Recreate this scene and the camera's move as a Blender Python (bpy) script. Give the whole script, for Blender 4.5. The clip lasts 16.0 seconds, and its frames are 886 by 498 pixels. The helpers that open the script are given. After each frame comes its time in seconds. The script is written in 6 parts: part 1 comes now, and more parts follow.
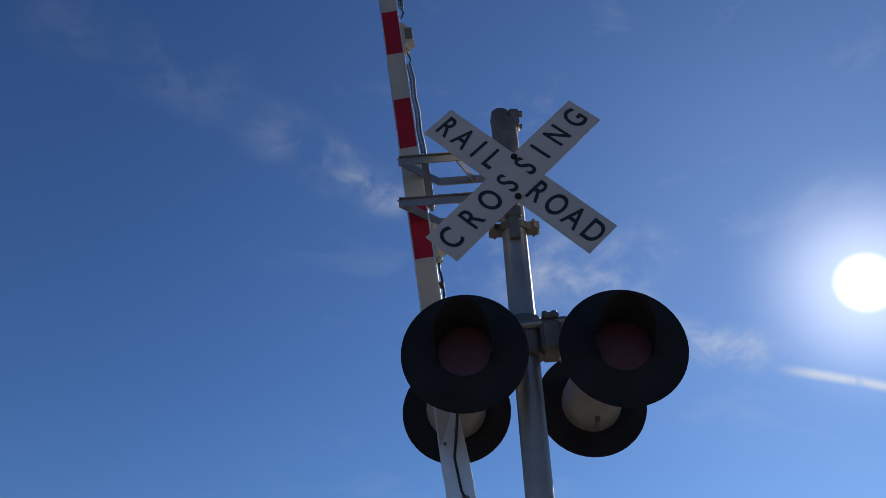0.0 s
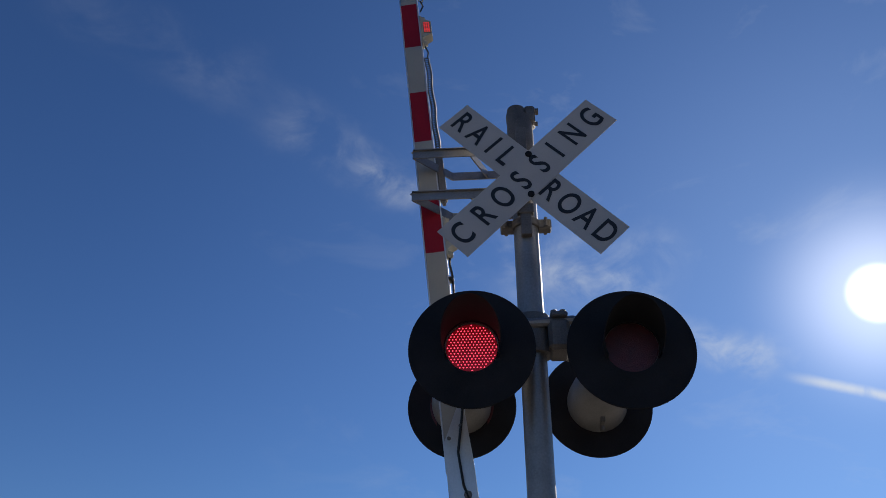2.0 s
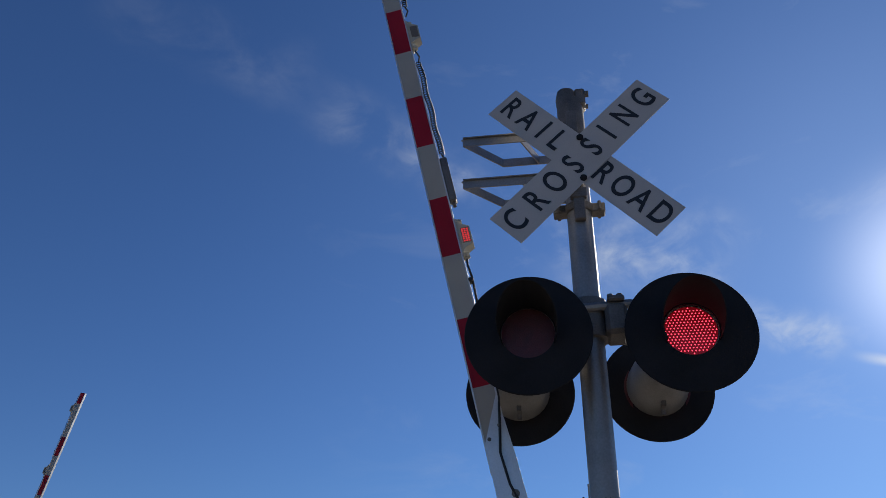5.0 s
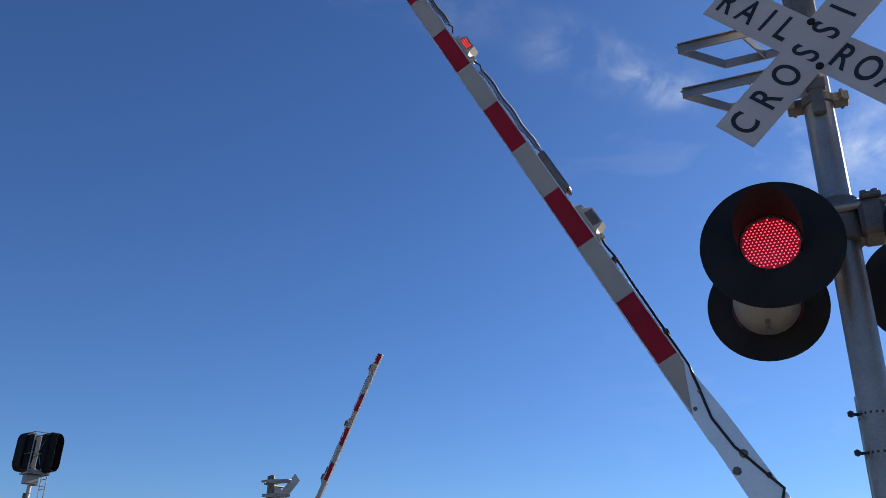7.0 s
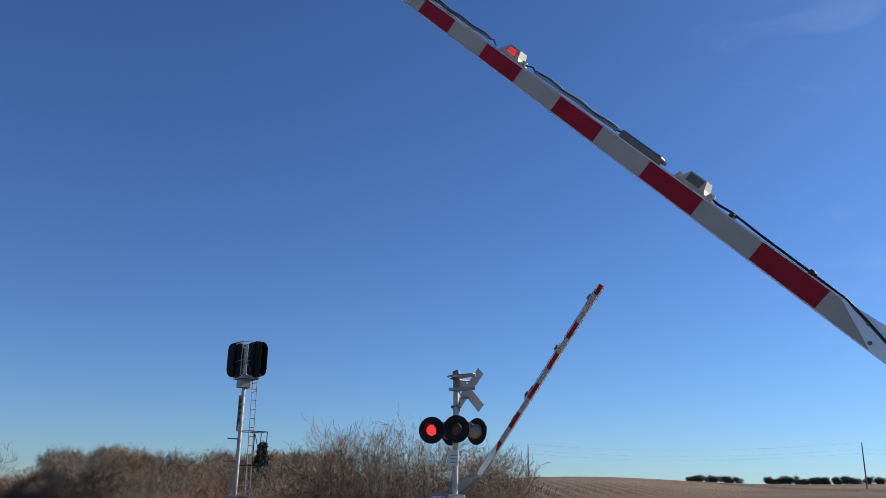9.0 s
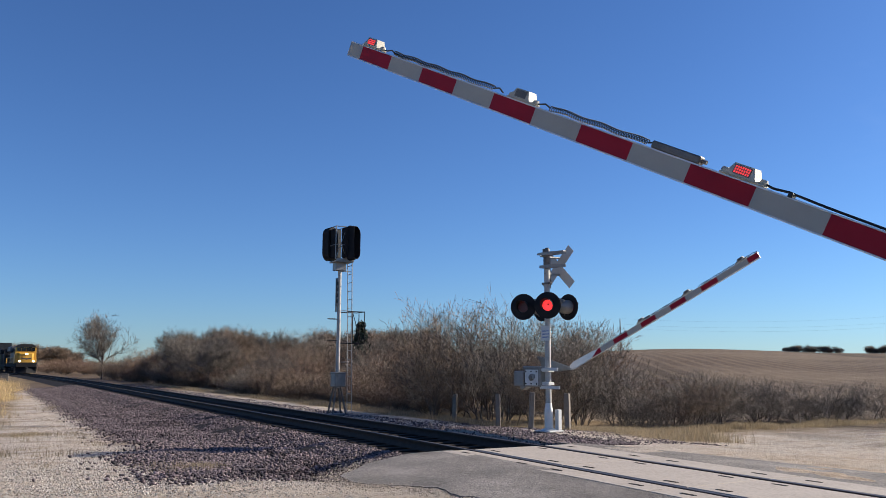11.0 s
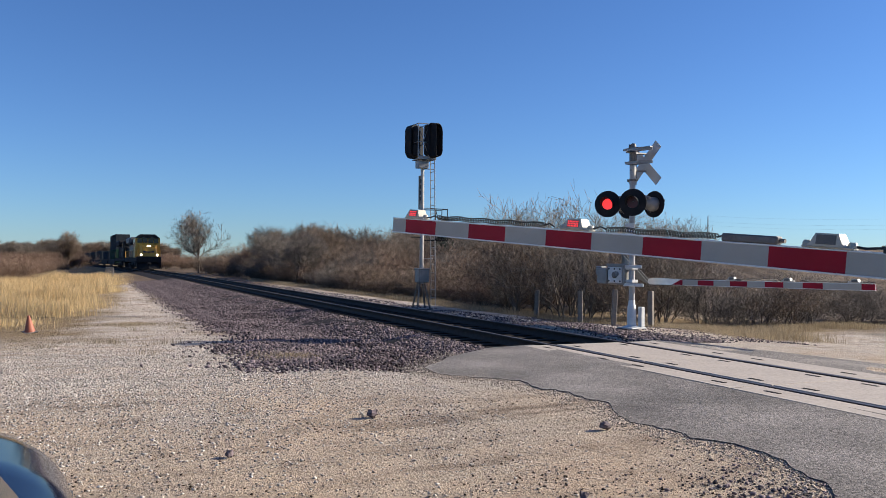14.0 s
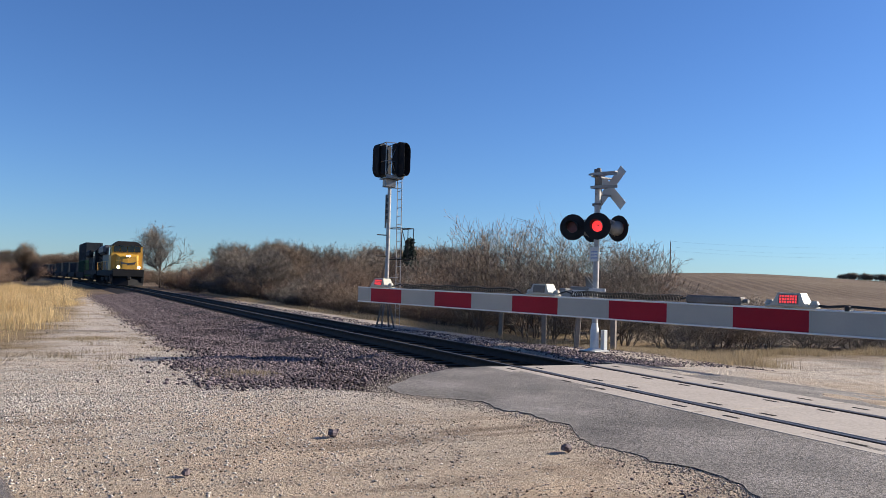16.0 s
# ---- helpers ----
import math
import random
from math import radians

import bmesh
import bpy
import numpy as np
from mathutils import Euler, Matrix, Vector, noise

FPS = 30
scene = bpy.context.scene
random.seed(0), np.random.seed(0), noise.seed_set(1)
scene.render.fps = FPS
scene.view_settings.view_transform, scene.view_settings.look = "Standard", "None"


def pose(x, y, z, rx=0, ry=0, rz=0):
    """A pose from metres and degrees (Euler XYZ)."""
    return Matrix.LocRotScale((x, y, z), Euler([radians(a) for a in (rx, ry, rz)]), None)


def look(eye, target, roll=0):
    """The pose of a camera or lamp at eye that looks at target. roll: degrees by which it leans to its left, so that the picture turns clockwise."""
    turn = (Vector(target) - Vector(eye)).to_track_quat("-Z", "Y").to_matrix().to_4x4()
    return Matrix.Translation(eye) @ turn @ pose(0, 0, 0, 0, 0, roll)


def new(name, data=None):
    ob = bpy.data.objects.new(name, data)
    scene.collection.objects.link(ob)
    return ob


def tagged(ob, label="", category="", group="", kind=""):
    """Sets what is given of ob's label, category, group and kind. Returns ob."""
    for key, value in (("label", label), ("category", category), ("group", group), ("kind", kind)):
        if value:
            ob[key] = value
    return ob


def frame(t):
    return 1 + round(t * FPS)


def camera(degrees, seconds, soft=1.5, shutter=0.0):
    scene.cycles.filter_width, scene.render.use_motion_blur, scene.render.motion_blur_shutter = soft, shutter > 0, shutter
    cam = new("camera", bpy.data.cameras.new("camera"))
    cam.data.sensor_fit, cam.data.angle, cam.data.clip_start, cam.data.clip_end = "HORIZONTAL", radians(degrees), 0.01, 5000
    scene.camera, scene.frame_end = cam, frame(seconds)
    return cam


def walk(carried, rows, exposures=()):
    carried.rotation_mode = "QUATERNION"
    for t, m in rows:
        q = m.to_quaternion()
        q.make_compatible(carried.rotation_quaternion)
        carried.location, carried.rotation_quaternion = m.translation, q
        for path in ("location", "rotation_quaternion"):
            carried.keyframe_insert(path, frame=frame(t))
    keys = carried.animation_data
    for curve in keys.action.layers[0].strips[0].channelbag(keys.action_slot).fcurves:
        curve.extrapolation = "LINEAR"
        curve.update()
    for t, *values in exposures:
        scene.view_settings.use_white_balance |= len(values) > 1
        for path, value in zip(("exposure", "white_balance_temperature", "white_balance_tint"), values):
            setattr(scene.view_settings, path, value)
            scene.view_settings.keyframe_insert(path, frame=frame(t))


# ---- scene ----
# ---------------------------------------------------------------- camera
cam = camera(57.24, 16.0, soft=0.75)
EYE = (0.0, 0.0, 1.55)
TURNS = [
    (0, -69.10, 30.69, 2.12), (0.5, -69.60, 30.15, 1.38), (1, -69.53, 30.21, 0.87), (1.5, -69.48, 30.38, 0.31),
    (2, -69.47, 30.32, -0.03), (2.5, -69.58, 30.14, -0.25), (3, -69.34, 29.84, -0.23), (4.3, -67.6, 29.6, -0.3),
    (5.5, -62.34, 28.86, -0.55), (6, -58.00, 27.60, -1.06), (6.5, -53.09, 25.96, -1.60), (7, -48.38, 24.19, -1.69),
    (7.5, -44.41, 22.44, -1.71), (8, -41.04, 20.60, -1.39), (8.5, -38.14, 18.67, -0.98), (9, -35.73, 16.59, -1.00),
    (9.5, -33.64, 14.37, -0.76), (10.6, -30.2, 9.6, -0.40), (11.8, -27.46, 5.48, -0.14), (12, -26.99, 4.93, -0.26),
    (12.5, -25.78, 3.78, -0.39), (13, -24.66, 2.68, -0.48), (13.5, -23.84, 1.66, -0.55), (14, -23.44, 0.80, -0.56),
    (14.5, -23.45, 0.28, -0.64), (15, -23.75, 0.28, -0.83), (15.5, -24.75, 1.03, -1.24), (16, -25.90, 2.24, -1.73)]
walk(cam, [(t, pose(*EYE, 90 + p, r, y)) for t, y, p, r in TURNS],
     exposures=[(0, 0.02), (3.2, 0.04), (5.5, 0.21), (6.5, 0.60), (7.5, 0.66), (9.5, 0.62), (12, 0.85), (16, 0.85)])

# ---------------------------------------------------------------- world and sun
SUN_AZ, SUN_EL = 100.5, 23.8          # clockwise from +y, above the horizon
SUN_DIR = Vector((math.sin(radians(SUN_AZ)) * math.cos(radians(SUN_EL)),
                  math.cos(radians(SUN_AZ)) * math.cos(radians(SUN_EL)), math.sin(radians(SUN_EL))))


def world_sky():
    w = bpy.data.worlds.new("sky")
    scene.world = w
    w.use_nodes = True
    nt = w.node_tree
    nt.nodes.clear()
    N, L = nt.nodes.new, nt.links.new
    out, bg = N("ShaderNodeOutputWorld"), N("ShaderNodeBackground")
    sky = N("ShaderNodeTexSky")
    sky.sky_type, sky.sun_disc = "NISHITA", False
    sky.sun_elevation, sky.sun_rotation = radians(SUN_EL), radians(SUN_AZ)
    sky.altitude, sky.air_density, sky.dust_density, sky.ozone_density = 300, 1.0, 0.05, 2.0
    tc = N("ShaderNodeTexCoord")
    # thin cirrus, denser towards the sun's side of the sky
    mp = N("ShaderNodeMapping")
    mp.inputs["Scale"].default_value = (1.6, 4.0, 8.5)
    mp.inputs["Rotation"].default_value = (0.3, 0.5, 0.9)
    L(tc.outputs["Generated"], mp.inputs[0])
    n1 = N("ShaderNodeTexNoise")
    n1.inputs["Scale"].default_value, n1.inputs["Detail"].default_value, n1.inputs["Roughness"].default_value = 1.6, 9, 0.62
    n1.inputs["Distortion"].default_value = 0.6
    L(mp.outputs[0], n1.inputs["Vector"])
    cr = N("ShaderNodeValToRGB")
    cr.color_ramp.elements[0].position, cr.color_ramp.elements[1].position = 0.56, 0.84
    L(n1.outputs[0], cr.inputs[0])
    dot = N("ShaderNodeVectorMath")
    dot.operation = "DOT_PRODUCT"
    dot.inputs[1].default_value = SUN_DIR
    L(tc.outputs["Generated"], dot.inputs[0])
    near = N("ShaderNodeMapRange")
    near.inputs["From Min"].default_value, near.inputs["From Max"].default_value = 0.72, 0.93
    L(dot.outputs["Value"], near.inputs["Value"])
    amt = N("ShaderNodeMath")
    amt.operation = "MULTIPLY"
    L(cr.outputs[0], amt.inputs[0])
    L(near.outputs[0], amt.inputs[1])
    amt2 = N("ShaderNodeMath")
    amt2.operation = "MULTIPLY"
    amt2.inputs[1].default_value = 0.22
    L(amt.outputs[0], amt2.inputs[0])

    def sub(op, a, c):
        n = N("ShaderNodeMath")
        n.operation = op
        for i, v in enumerate((a, c)):
            if isinstance(v, (int, float)):
                n.inputs[i].default_value = v
            else:
                L(v, n.inputs[i])
        return n.outputs[0]

    def fade(v, lo, hi):
        r = N("ShaderNodeMapRange")
        r.interpolation_type = "SMOOTHSTEP"
        r.inputs["From Min"].default_value, r.inputs["From Max"].default_value = lo, hi
        L(v, r.inputs["Value"])
        return r.outputs[0]

    def along(v):
        n = N("ShaderNodeVectorMath")
        n.operation = "DOT_PRODUCT"
        n.inputs[1].default_value = v
        L(tc.outputs["Generated"], n.inputs[0])
        return n.outputs["Value"]

    def sky_way(az, el):
        return Vector((math.sin(radians(az)) * math.cos(radians(el)), math.cos(radians(az)) * math.cos(radians(el)), math.sin(radians(el))))

    wave = N("ShaderNodeTexNoise")
    wave.inputs["Scale"].default_value, wave.inputs["Detail"].default_value, wave.inputs["Roughness"].default_value = 7.0, 5, 0.6
    L(tc.outputs["Generated"], wave.inputs["Vector"])
    wisps = amt2.outputs[0]
    # cirrus streaks and an old vapour trail: ends as azimuth and elevation, half width, thickness, fineness
    for a, b, wide, gain, fine in (((33, 43.0), (56, 39.6), 0.055, 0.14, 7), ((52, 39.6), (69, 33.0), 0.050, 0.26, 10), ((60, 36.2), (69.5, 32.8), 0.030, 0.42, 13),
                                   ((72, 31.5), (88.5, 25.8), 0.080, 0.48, 10), ((77, 30.0), (87, 24.6), 0.045, 0.52, 14), ((84.5, 23.8), (94.2, 20.4), 0.034, 0.85, 11), ((93.0, 20.0), (105, 15.0), 0.0085, 0.95, 12)):
        va, vb = sky_way(*a), sky_way(*b)
        mid, ax = (va + vb).normalized(), (vb - va).normalized()
        side = mid.cross(ax).normalized()
        nz = N("ShaderNodeTexNoise")
        nz.inputs["Scale"].default_value, nz.inputs["Detail"].default_value, nz.inputs["Roughness"].default_value, nz.inputs["Distortion"].default_value = fine, 8, 0.58, 0.5
        st = N("ShaderNodeMapping")
        st.inputs["Rotation"].default_value = (0.4, 0.2, 0.7)
        st.inputs["Scale"].default_value = (0.55, 1.3, 1.6)
        L(tc.outputs["Generated"], st.inputs[0])
        L(st.outputs[0], nz.inputs["Vector"])
        off = sub("ADD", along(side), sub("MULTIPLY", sub("SUBTRACT", wave.outputs[0], 0.5), wide * 1.6))
        across = fade(sub("ABSOLUTE", off, 0.0), wide, 0.0)
        half = (vb - va).length / 2
        length = fade(sub("ABSOLUTE", along(ax), 0.0), half, half * 0.45)
        body = fade(nz.outputs[0], 0.36, 0.72) if gain < 0.9 else fade(nz.outputs[0], 0.15, 0.55)
        wisps = sub("ADD", wisps, sub("MULTIPLY", sub("MULTIPLY", across, length), sub("MULTIPLY", body, gain)))
    wisps = sub("MINIMUM", wisps, 0.9)
    cloud = N("ShaderNodeMix")
    cloud.data_type = "RGBA"
    cloud.inputs["B"].default_value = (9.5, 10.4, 12.0, 1)
    L(wisps, cloud.inputs["Factor"])
    deep = N("ShaderNodeVectorMath")
    deep.operation = "MULTIPLY"
    deep.inputs[1].default_value = (0.66, 1.0, 1.58)
    L(sky.outputs[0], deep.inputs[0])
    L(deep.outputs[0], cloud.inputs["A"])
    # the sun's disc and the aureole round it
    prev = cloud.outputs["Result"]
    for lo, hi, power, rgb in ((0.60, 1.0, 2.0, (0.75, 1.15, 1.9)), (0.86, 1.0, 3.0, (1.2, 1.5, 1.9)), (0.982, 1.0, 5.0, (12, 11.8, 11.6)), (0.99935, 0.9999, 2.0, (60, 58, 55))):
        mr = N("ShaderNodeMapRange")
        mr.inputs["From Min"].default_value, mr.inputs["From Max"].default_value = lo, hi
        L(dot.outputs["Value"], mr.inputs["Value"])
        pw = N("ShaderNodeMath")
        pw.operation = "POWER"
        pw.inputs[1].default_value = power
        L(mr.outputs[0], pw.inputs[0])
        sc = N("ShaderNodeVectorMath")
        sc.operation = "SCALE"
        sc.inputs[0].default_value = rgb
        L(pw.outputs[0], sc.inputs["Scale"])
        ad = N("ShaderNodeVectorMath")
        ad.operation = "ADD"
        L(prev, ad.inputs[0])
        L(sc.outputs[0], ad.inputs[1])
        prev = ad.outputs[0]
    L(prev, bg.inputs["Color"])
    bg.inputs["Strength"].default_value = 0.047
    L(bg.outputs[0], out.inputs[0])


world_sky()
sun = bpy.data.lights.new("sun", "SUN")
sun.energy, sun.angle, sun.color = 5.0, radians(0.53), (1.0, 0.90, 0.76)
sun_ob = new("sun", sun)
sun_ob.matrix_world = look(SUN_DIR * 60, (0, 0, 0))


# ---------------------------------------------------------------- materials
def material(name, color, rough=0.6, metal=0.0, vary=0.25, scale=6.0, fine=60.0, bump=0.15, island=0.0, color2=None, emit=None, coat=0.0, spec=0.5):
    """A surface of one colour with stains at one scale, grain at another and a fine relief."""
    m = bpy.data.materials.new(name)
    m.use_nodes = True
    nt = m.node_tree
    N, L = nt.nodes.new, nt.links.new
    b = nt.nodes["Principled BSDF"]
    b.inputs["Roughness"].default_value, b.inputs["Metallic"].default_value = rough, metal
    b.inputs["Coat Weight"].default_value, b.inputs["Specular IOR Level"].default_value = coat, spec
    tc = N("ShaderNodeTexCoord")
    big, small = N("ShaderNodeTexNoise"), N("ShaderNodeTexNoise")
    big.inputs["Scale"].default_value, big.inputs["Detail"].default_value = scale, 5
    small.inputs["Scale"].default_value, small.inputs["Detail"].default_value = fine, 4
    L(tc.outputs["Object"], big.inputs["Vector"])
    L(tc.outputs["Object"], small.inputs["Vector"])
    mix = N("ShaderNodeMix")
    mix.data_type = "RGBA"
    c2 = color2 or tuple(c * (1 - vary) for c in color)
    mix.inputs["A"].default_value, mix.inputs["B"].default_value = (*color, 1), (*c2, 1)
    ramp = N("ShaderNodeMapRange")
    ramp.inputs["From Min"].default_value, ramp.inputs["From Max"].default_value = 0.35, 0.7
    add = N("ShaderNodeMath")
    add.operation = "MULTIPLY_ADD"
    add.inputs[1].default_value = 0.45
    L(small.outputs[0], add.inputs[0])
    half = N("ShaderNodeMath")
    half.operation = "MULTIPLY"
    half.inputs[1].default_value = 0.6
    L(big.outputs[0], half.inputs[0])
    L(half.outputs[0], add.inputs[2])
    L(add.outputs[0], ramp.inputs["Value"])
    L(ramp.outputs[0], mix.inputs["Factor"])
    col = mix.outputs["Result"]
    if island:
        geo, hsv = N("ShaderNodeNewGeometry"), N("ShaderNodeHueSaturation")
        mr = N("ShaderNodeMapRange")
        mr.inputs["To Min"].default_value, mr.inputs["To Max"].default_value = 1 - island, 1 + island
        L(geo.outputs["Random Per Island"], mr.inputs["Value"])
        L(mr.outputs[0], hsv.inputs["Value"])
        L(col, hsv.inputs["Color"])
        col = hsv.outputs[0]
    L(col, b.inputs["Base Color"])
    if bump:
        bp = N("ShaderNodeBump")
        bp.inputs["Strength"].default_value, bp.inputs["Distance"].default_value = bump, 0.01
        L(small.outputs[0], bp.inputs["Height"])
        L(bp.outputs[0], b.inputs["Normal"])
    if emit:
        b.inputs["Emission Color"].default_value = (*emit[:3], 1)
        b.inputs["Emission Strength"].default_value = emit[3]
    return m


GALV = material("galvanised_aluminium", (0.31, 0.30, 0.29), 0.45, 0.7, 0.35, 5, 90, 0.1)
CASTING = material("weathered_casting", (0.20, 0.185, 0.17), 0.6, 0.5, 0.45, 9, 120, 0.3)
SHEET = material("white_sign_sheeting", (0.47, 0.46, 0.44), 0.6, 0, 0.14, 4, 200, 0.04)
BLACK = material("black_letter_film", (0.012, 0.012, 0.014), 0.5, 0, 0.3, 5, 100, 0.02)
PLATE = material("matt_black_paint", (0.021, 0.022, 0.025), 0.8, 0, 0.4, 6, 150, 0.1, spec=0.2)
SILVER = material("aluminium_paint", (0.27, 0.265, 0.25), 0.5, 0.3, 0.3, 8, 120, 0.1)
BAND_R = material("red_reflective_tape", (0.33, 0.010, 0.026), 0.6, 0, 0.25, 5, 250, 0.03, spec=0.2)
BAND_W = material("white_reflective_tape", (0.39, 0.38, 0.34), 0.6, 0, 0.16, 4, 250, 0.03, spec=0.25)
ALU = material("bare_aluminium", (0.66, 0.67, 0.68), 0.38, 0.6, 0.2, 6, 120, 0.05)
CABLE = material("black_rubber_cable", (0.012, 0.012, 0.012), 0.55, 0, 0.2, 20, 100, 0.0)
LENS_OFF = material("dark_red_lens", (0.085, 0.007, 0.009), 0.3, 0, 0.4, 30, 250, 0.25)
PANEL_OFF = material("unlit_diode_panel", (0.17, 0.15, 0.12), 0.5, 0, 0.5, 160, 400, 0.0)
LED_BACK = material("red_led_board", (0.10, 0.006, 0.010), 0.4, 0, 0.3, 40, 200, 0.1, emit=(1.0, 0.01, 0.03, 0.09))
LED_DOT = material("red_led", (0.8, 0.05, 0.06), 0.4, 0, 0.1, 40, 200, 0.0, emit=(1.0, 0.07, 0.13, 1.7))
LED_FAR = material("red_led_lens", (0.8, 0.05, 0.06), 0.4, 0, 0.1, 40, 200, 0.0, emit=(1.0, 0.03, 0.03, 0.9))
LED_ARM = material("gate_light_diode", (0.7, 0.06, 0.06), 0.4, 0, 0.1, 40, 200, 0.0, emit=(1.0, 0.06, 0.06, 0.5))
LED_DIM = material("dim_red_lens", (0.10, 0.01, 0.01), 0.3, 0, 0.1, 5, 60, 0.0, emit=(1.0, 0.08, 0.05, 0.22))
CREAM = material("cream_plastic", (0.50, 0.47, 0.38), 0.5, 0, 0.25, 12, 100, 0.05)
WHITEPAINT = material("white_paint", (0.66, 0.66, 0.64), 0.5, 0.1, 0.28, 7, 120, 0.1)
STEEL = material("rail_steel", (0.06, 0.045, 0.037), 0.8, 0.0, 0.4, 8, 140, 0.25, spec=0.2)
RAILTOP = material("polished_rail_head", (0.07, 0.06, 0.056), 0.55, 0.0, 0.25, 3, 90, 0.03)
TIE = material("creosoted_wood", (0.032, 0.026, 0.022), 0.9, 0, 0.4, 4, 60, 0.4, spec=0.15)
BALLAST = material("ballast_rock", (0.14, 0.106, 0.110), 0.85, 0, 0.4, 5, 70, 0.5, island=0.9)
CLOD = material("dark_dirt_clod", (0.13, 0.095, 0.068), 0.95, 0, 0.4, 6, 60, 0.4, island=0.6, spec=0.1)
CONCRETE = material("concrete_panel", (0.455, 0.39, 0.325), 0.8, 0, 0.22, 1.3, 45, 0.2)
# fouled bed, coloured darker still for the shade between stones and ties
FOULED_SHADE = material("fouled_ballast_with_shade", (0.030, 0.026, 0.026), 0.9, 0, 0.4, 5, 70, 0.5, island=0.5, spec=0.1)
ASPHALT = material("worn_asphalt", (0.30, 0.267, 0.236), 0.88, 0, 0.72, 0.8, 75, 1.0, spec=0.3)
WOODPOST = material("weathered_wood", (0.23, 0.20, 0.17), 0.85, 0, 0.4, 8, 60, 0.4)
BARK = material("grey_brown_bark", (0.15, 0.12, 0.096), 0.9, 0, 0.4, 3, 40, 0.3)
TWIG = material("bare_twigs", (0.205, 0.145, 0.102), 0.85, 0, 0.45, 0.5, 6, 0.0, island=0.7)
TWIG_RED = material("reddish_twigs", (0.225, 0.142, 0.096), 0.85, 0, 0.45, 0.5, 6, 0.0, island=0.7)
TWIG_GREY = material("grey_twigs", (0.19, 0.158, 0.132), 0.85, 0, 0.45, 0.5, 6, 0.0, island=0.7)
NEEDLE = material("dark_cedar_foliage", (0.03, 0.042, 0.024), 0.8, 0, 0.4, 3, 20, 0.0, island=0.4)
STRAW = material("dry_grass", (0.70, 0.52, 0.27), 0.75, 0, 0.3, 0.4, 8, 0.0, island=0.4)
STRAW_PALE = material("pale_dry_weeds", (0.36, 0.285, 0.185), 0.75, 0, 0.35, 0.5, 8, 0.0, island=0.4)
STONE = material("limestone_gravel", (0.40, 0.34, 0.275), 0.85, 0, 0.35, 6, 60, 0.3, island=0.55)
PALE_STONE = material("pale_limestone_chips", (0.50, 0.455, 0.40), 0.85, 0, 0.35, 6, 60, 0.3, island=0.6)
PALE_GALV = material("pale_galvanised_pipe", (0.42, 0.41, 0.39), 0.5, 0.3, 0.3, 5, 90, 0.1)
YELLOW = material("yellow_loco_paint", (0.62, 0.34, 0.045), 0.45, 0, 0.25, 1.0, 30, 0.05)
# grey of the emblem, also the painted-in shade of the engine hood
LOCO_GREY_SHADE = material("loco_grey_and_hood_shade", (0.07, 0.07, 0.075), 0.5, 0, 0.3, 1.0, 30, 0.05)
DARKMETAL = material("sooty_metal", (0.022, 0.022, 0.024), 0.8, 0.0, 0.4, 2, 40, 0.2, spec=0.2)
GLASS_DARK = material("dark_window_glass", (0.01, 0.012, 0.014), 0.08, 0, 0.2, 2, 20, 0.0)
HEADLIGHT = material("headlight_bulb", (1, 0.9, 0.7), 0.3, 0, 0.1, 2, 20, 0.0, emit=(1.0, 0.80, 0.50, 5))
GREENBOX = material("green_container_paint", (0.02, 0.055, 0.036), 0.85, 0, 0.3, 0.8, 30, 0.05, spec=0.15)
GREYBOX = material("grey_container_paint", (0.04, 0.048, 0.055), 0.85, 0, 0.3, 0.8, 30, 0.05, spec=0.15)
BLUEBOX = material("blue_container_paint", (0.02, 0.028, 0.042), 0.85, 0, 0.3, 0.8, 30, 0.05, spec=0.15)
ORANGE = material("faded_orange_plastic", (0.36, 0.11, 0.06), 0.6, 0, 0.25, 8, 60, 0.05)
CARPAINT = material("dark_car_paint", (0.006, 0.010, 0.026), 0.10, 0.0, 0.2, 4, 200, 0.0, coat=0.0, spec=0.18)
BLUESIGN = material("blue_sign_film", (0.03, 0.12, 0.42), 0.45, 0, 0.2, 8, 80, 0.03)


def speckle(m, scale, low, high):
    """Coarse grains of lighter and darker stone over a material's colour."""
    nt = m.node_tree
    N, L = nt.nodes.new, nt.links.new
    b = nt.nodes["Principled BSDF"]
    src = b.inputs["Base Color"].links[0].from_socket
    tc, n1, mr, mul = N("ShaderNodeTexCoord"), N("ShaderNodeTexVoronoi"), N("ShaderNodeMapRange"), N("ShaderNodeVectorMath")
    n1.inputs["Scale"].default_value = scale
    L(tc.outputs["Object"], n1.inputs["Vector"])
    sep = N("ShaderNodeSeparateColor")
    L(n1.outputs["Color"], sep.inputs[0])
    mr.inputs["To Min"].default_value, mr.inputs["To Max"].default_value = low, high
    L(sep.outputs[0], mr.inputs["Value"])
    mul.operation = "SCALE"
    L(src, mul.inputs[0])
    L(mr.outputs[0], mul.inputs["Scale"])
    L(mul.outputs[0], b.inputs["Base Color"])


speckle(ASPHALT, 75, 0.35, 1.65)
speckle(CONCRETE, 30, 0.88, 1.10)


def thin_blades(m, share):
    """Lets light through thin dry blades."""
    nt = m.node_tree
    N, L = nt.nodes.new, nt.links.new
    b, out = nt.nodes["Principled BSDF"], nt.nodes["Material Output"]
    tr, mix = N("ShaderNodeBsdfTranslucent"), N("ShaderNodeMixShader")
    L(b.inputs["Base Color"].links[0].from_socket, tr.inputs["Color"])
    mix.inputs[0].default_value = share
    L(b.outputs[0], mix.inputs[1])
    L(tr.outputs[0], mix.inputs[2])
    L(mix.outputs[0], out.inputs["Surface"])


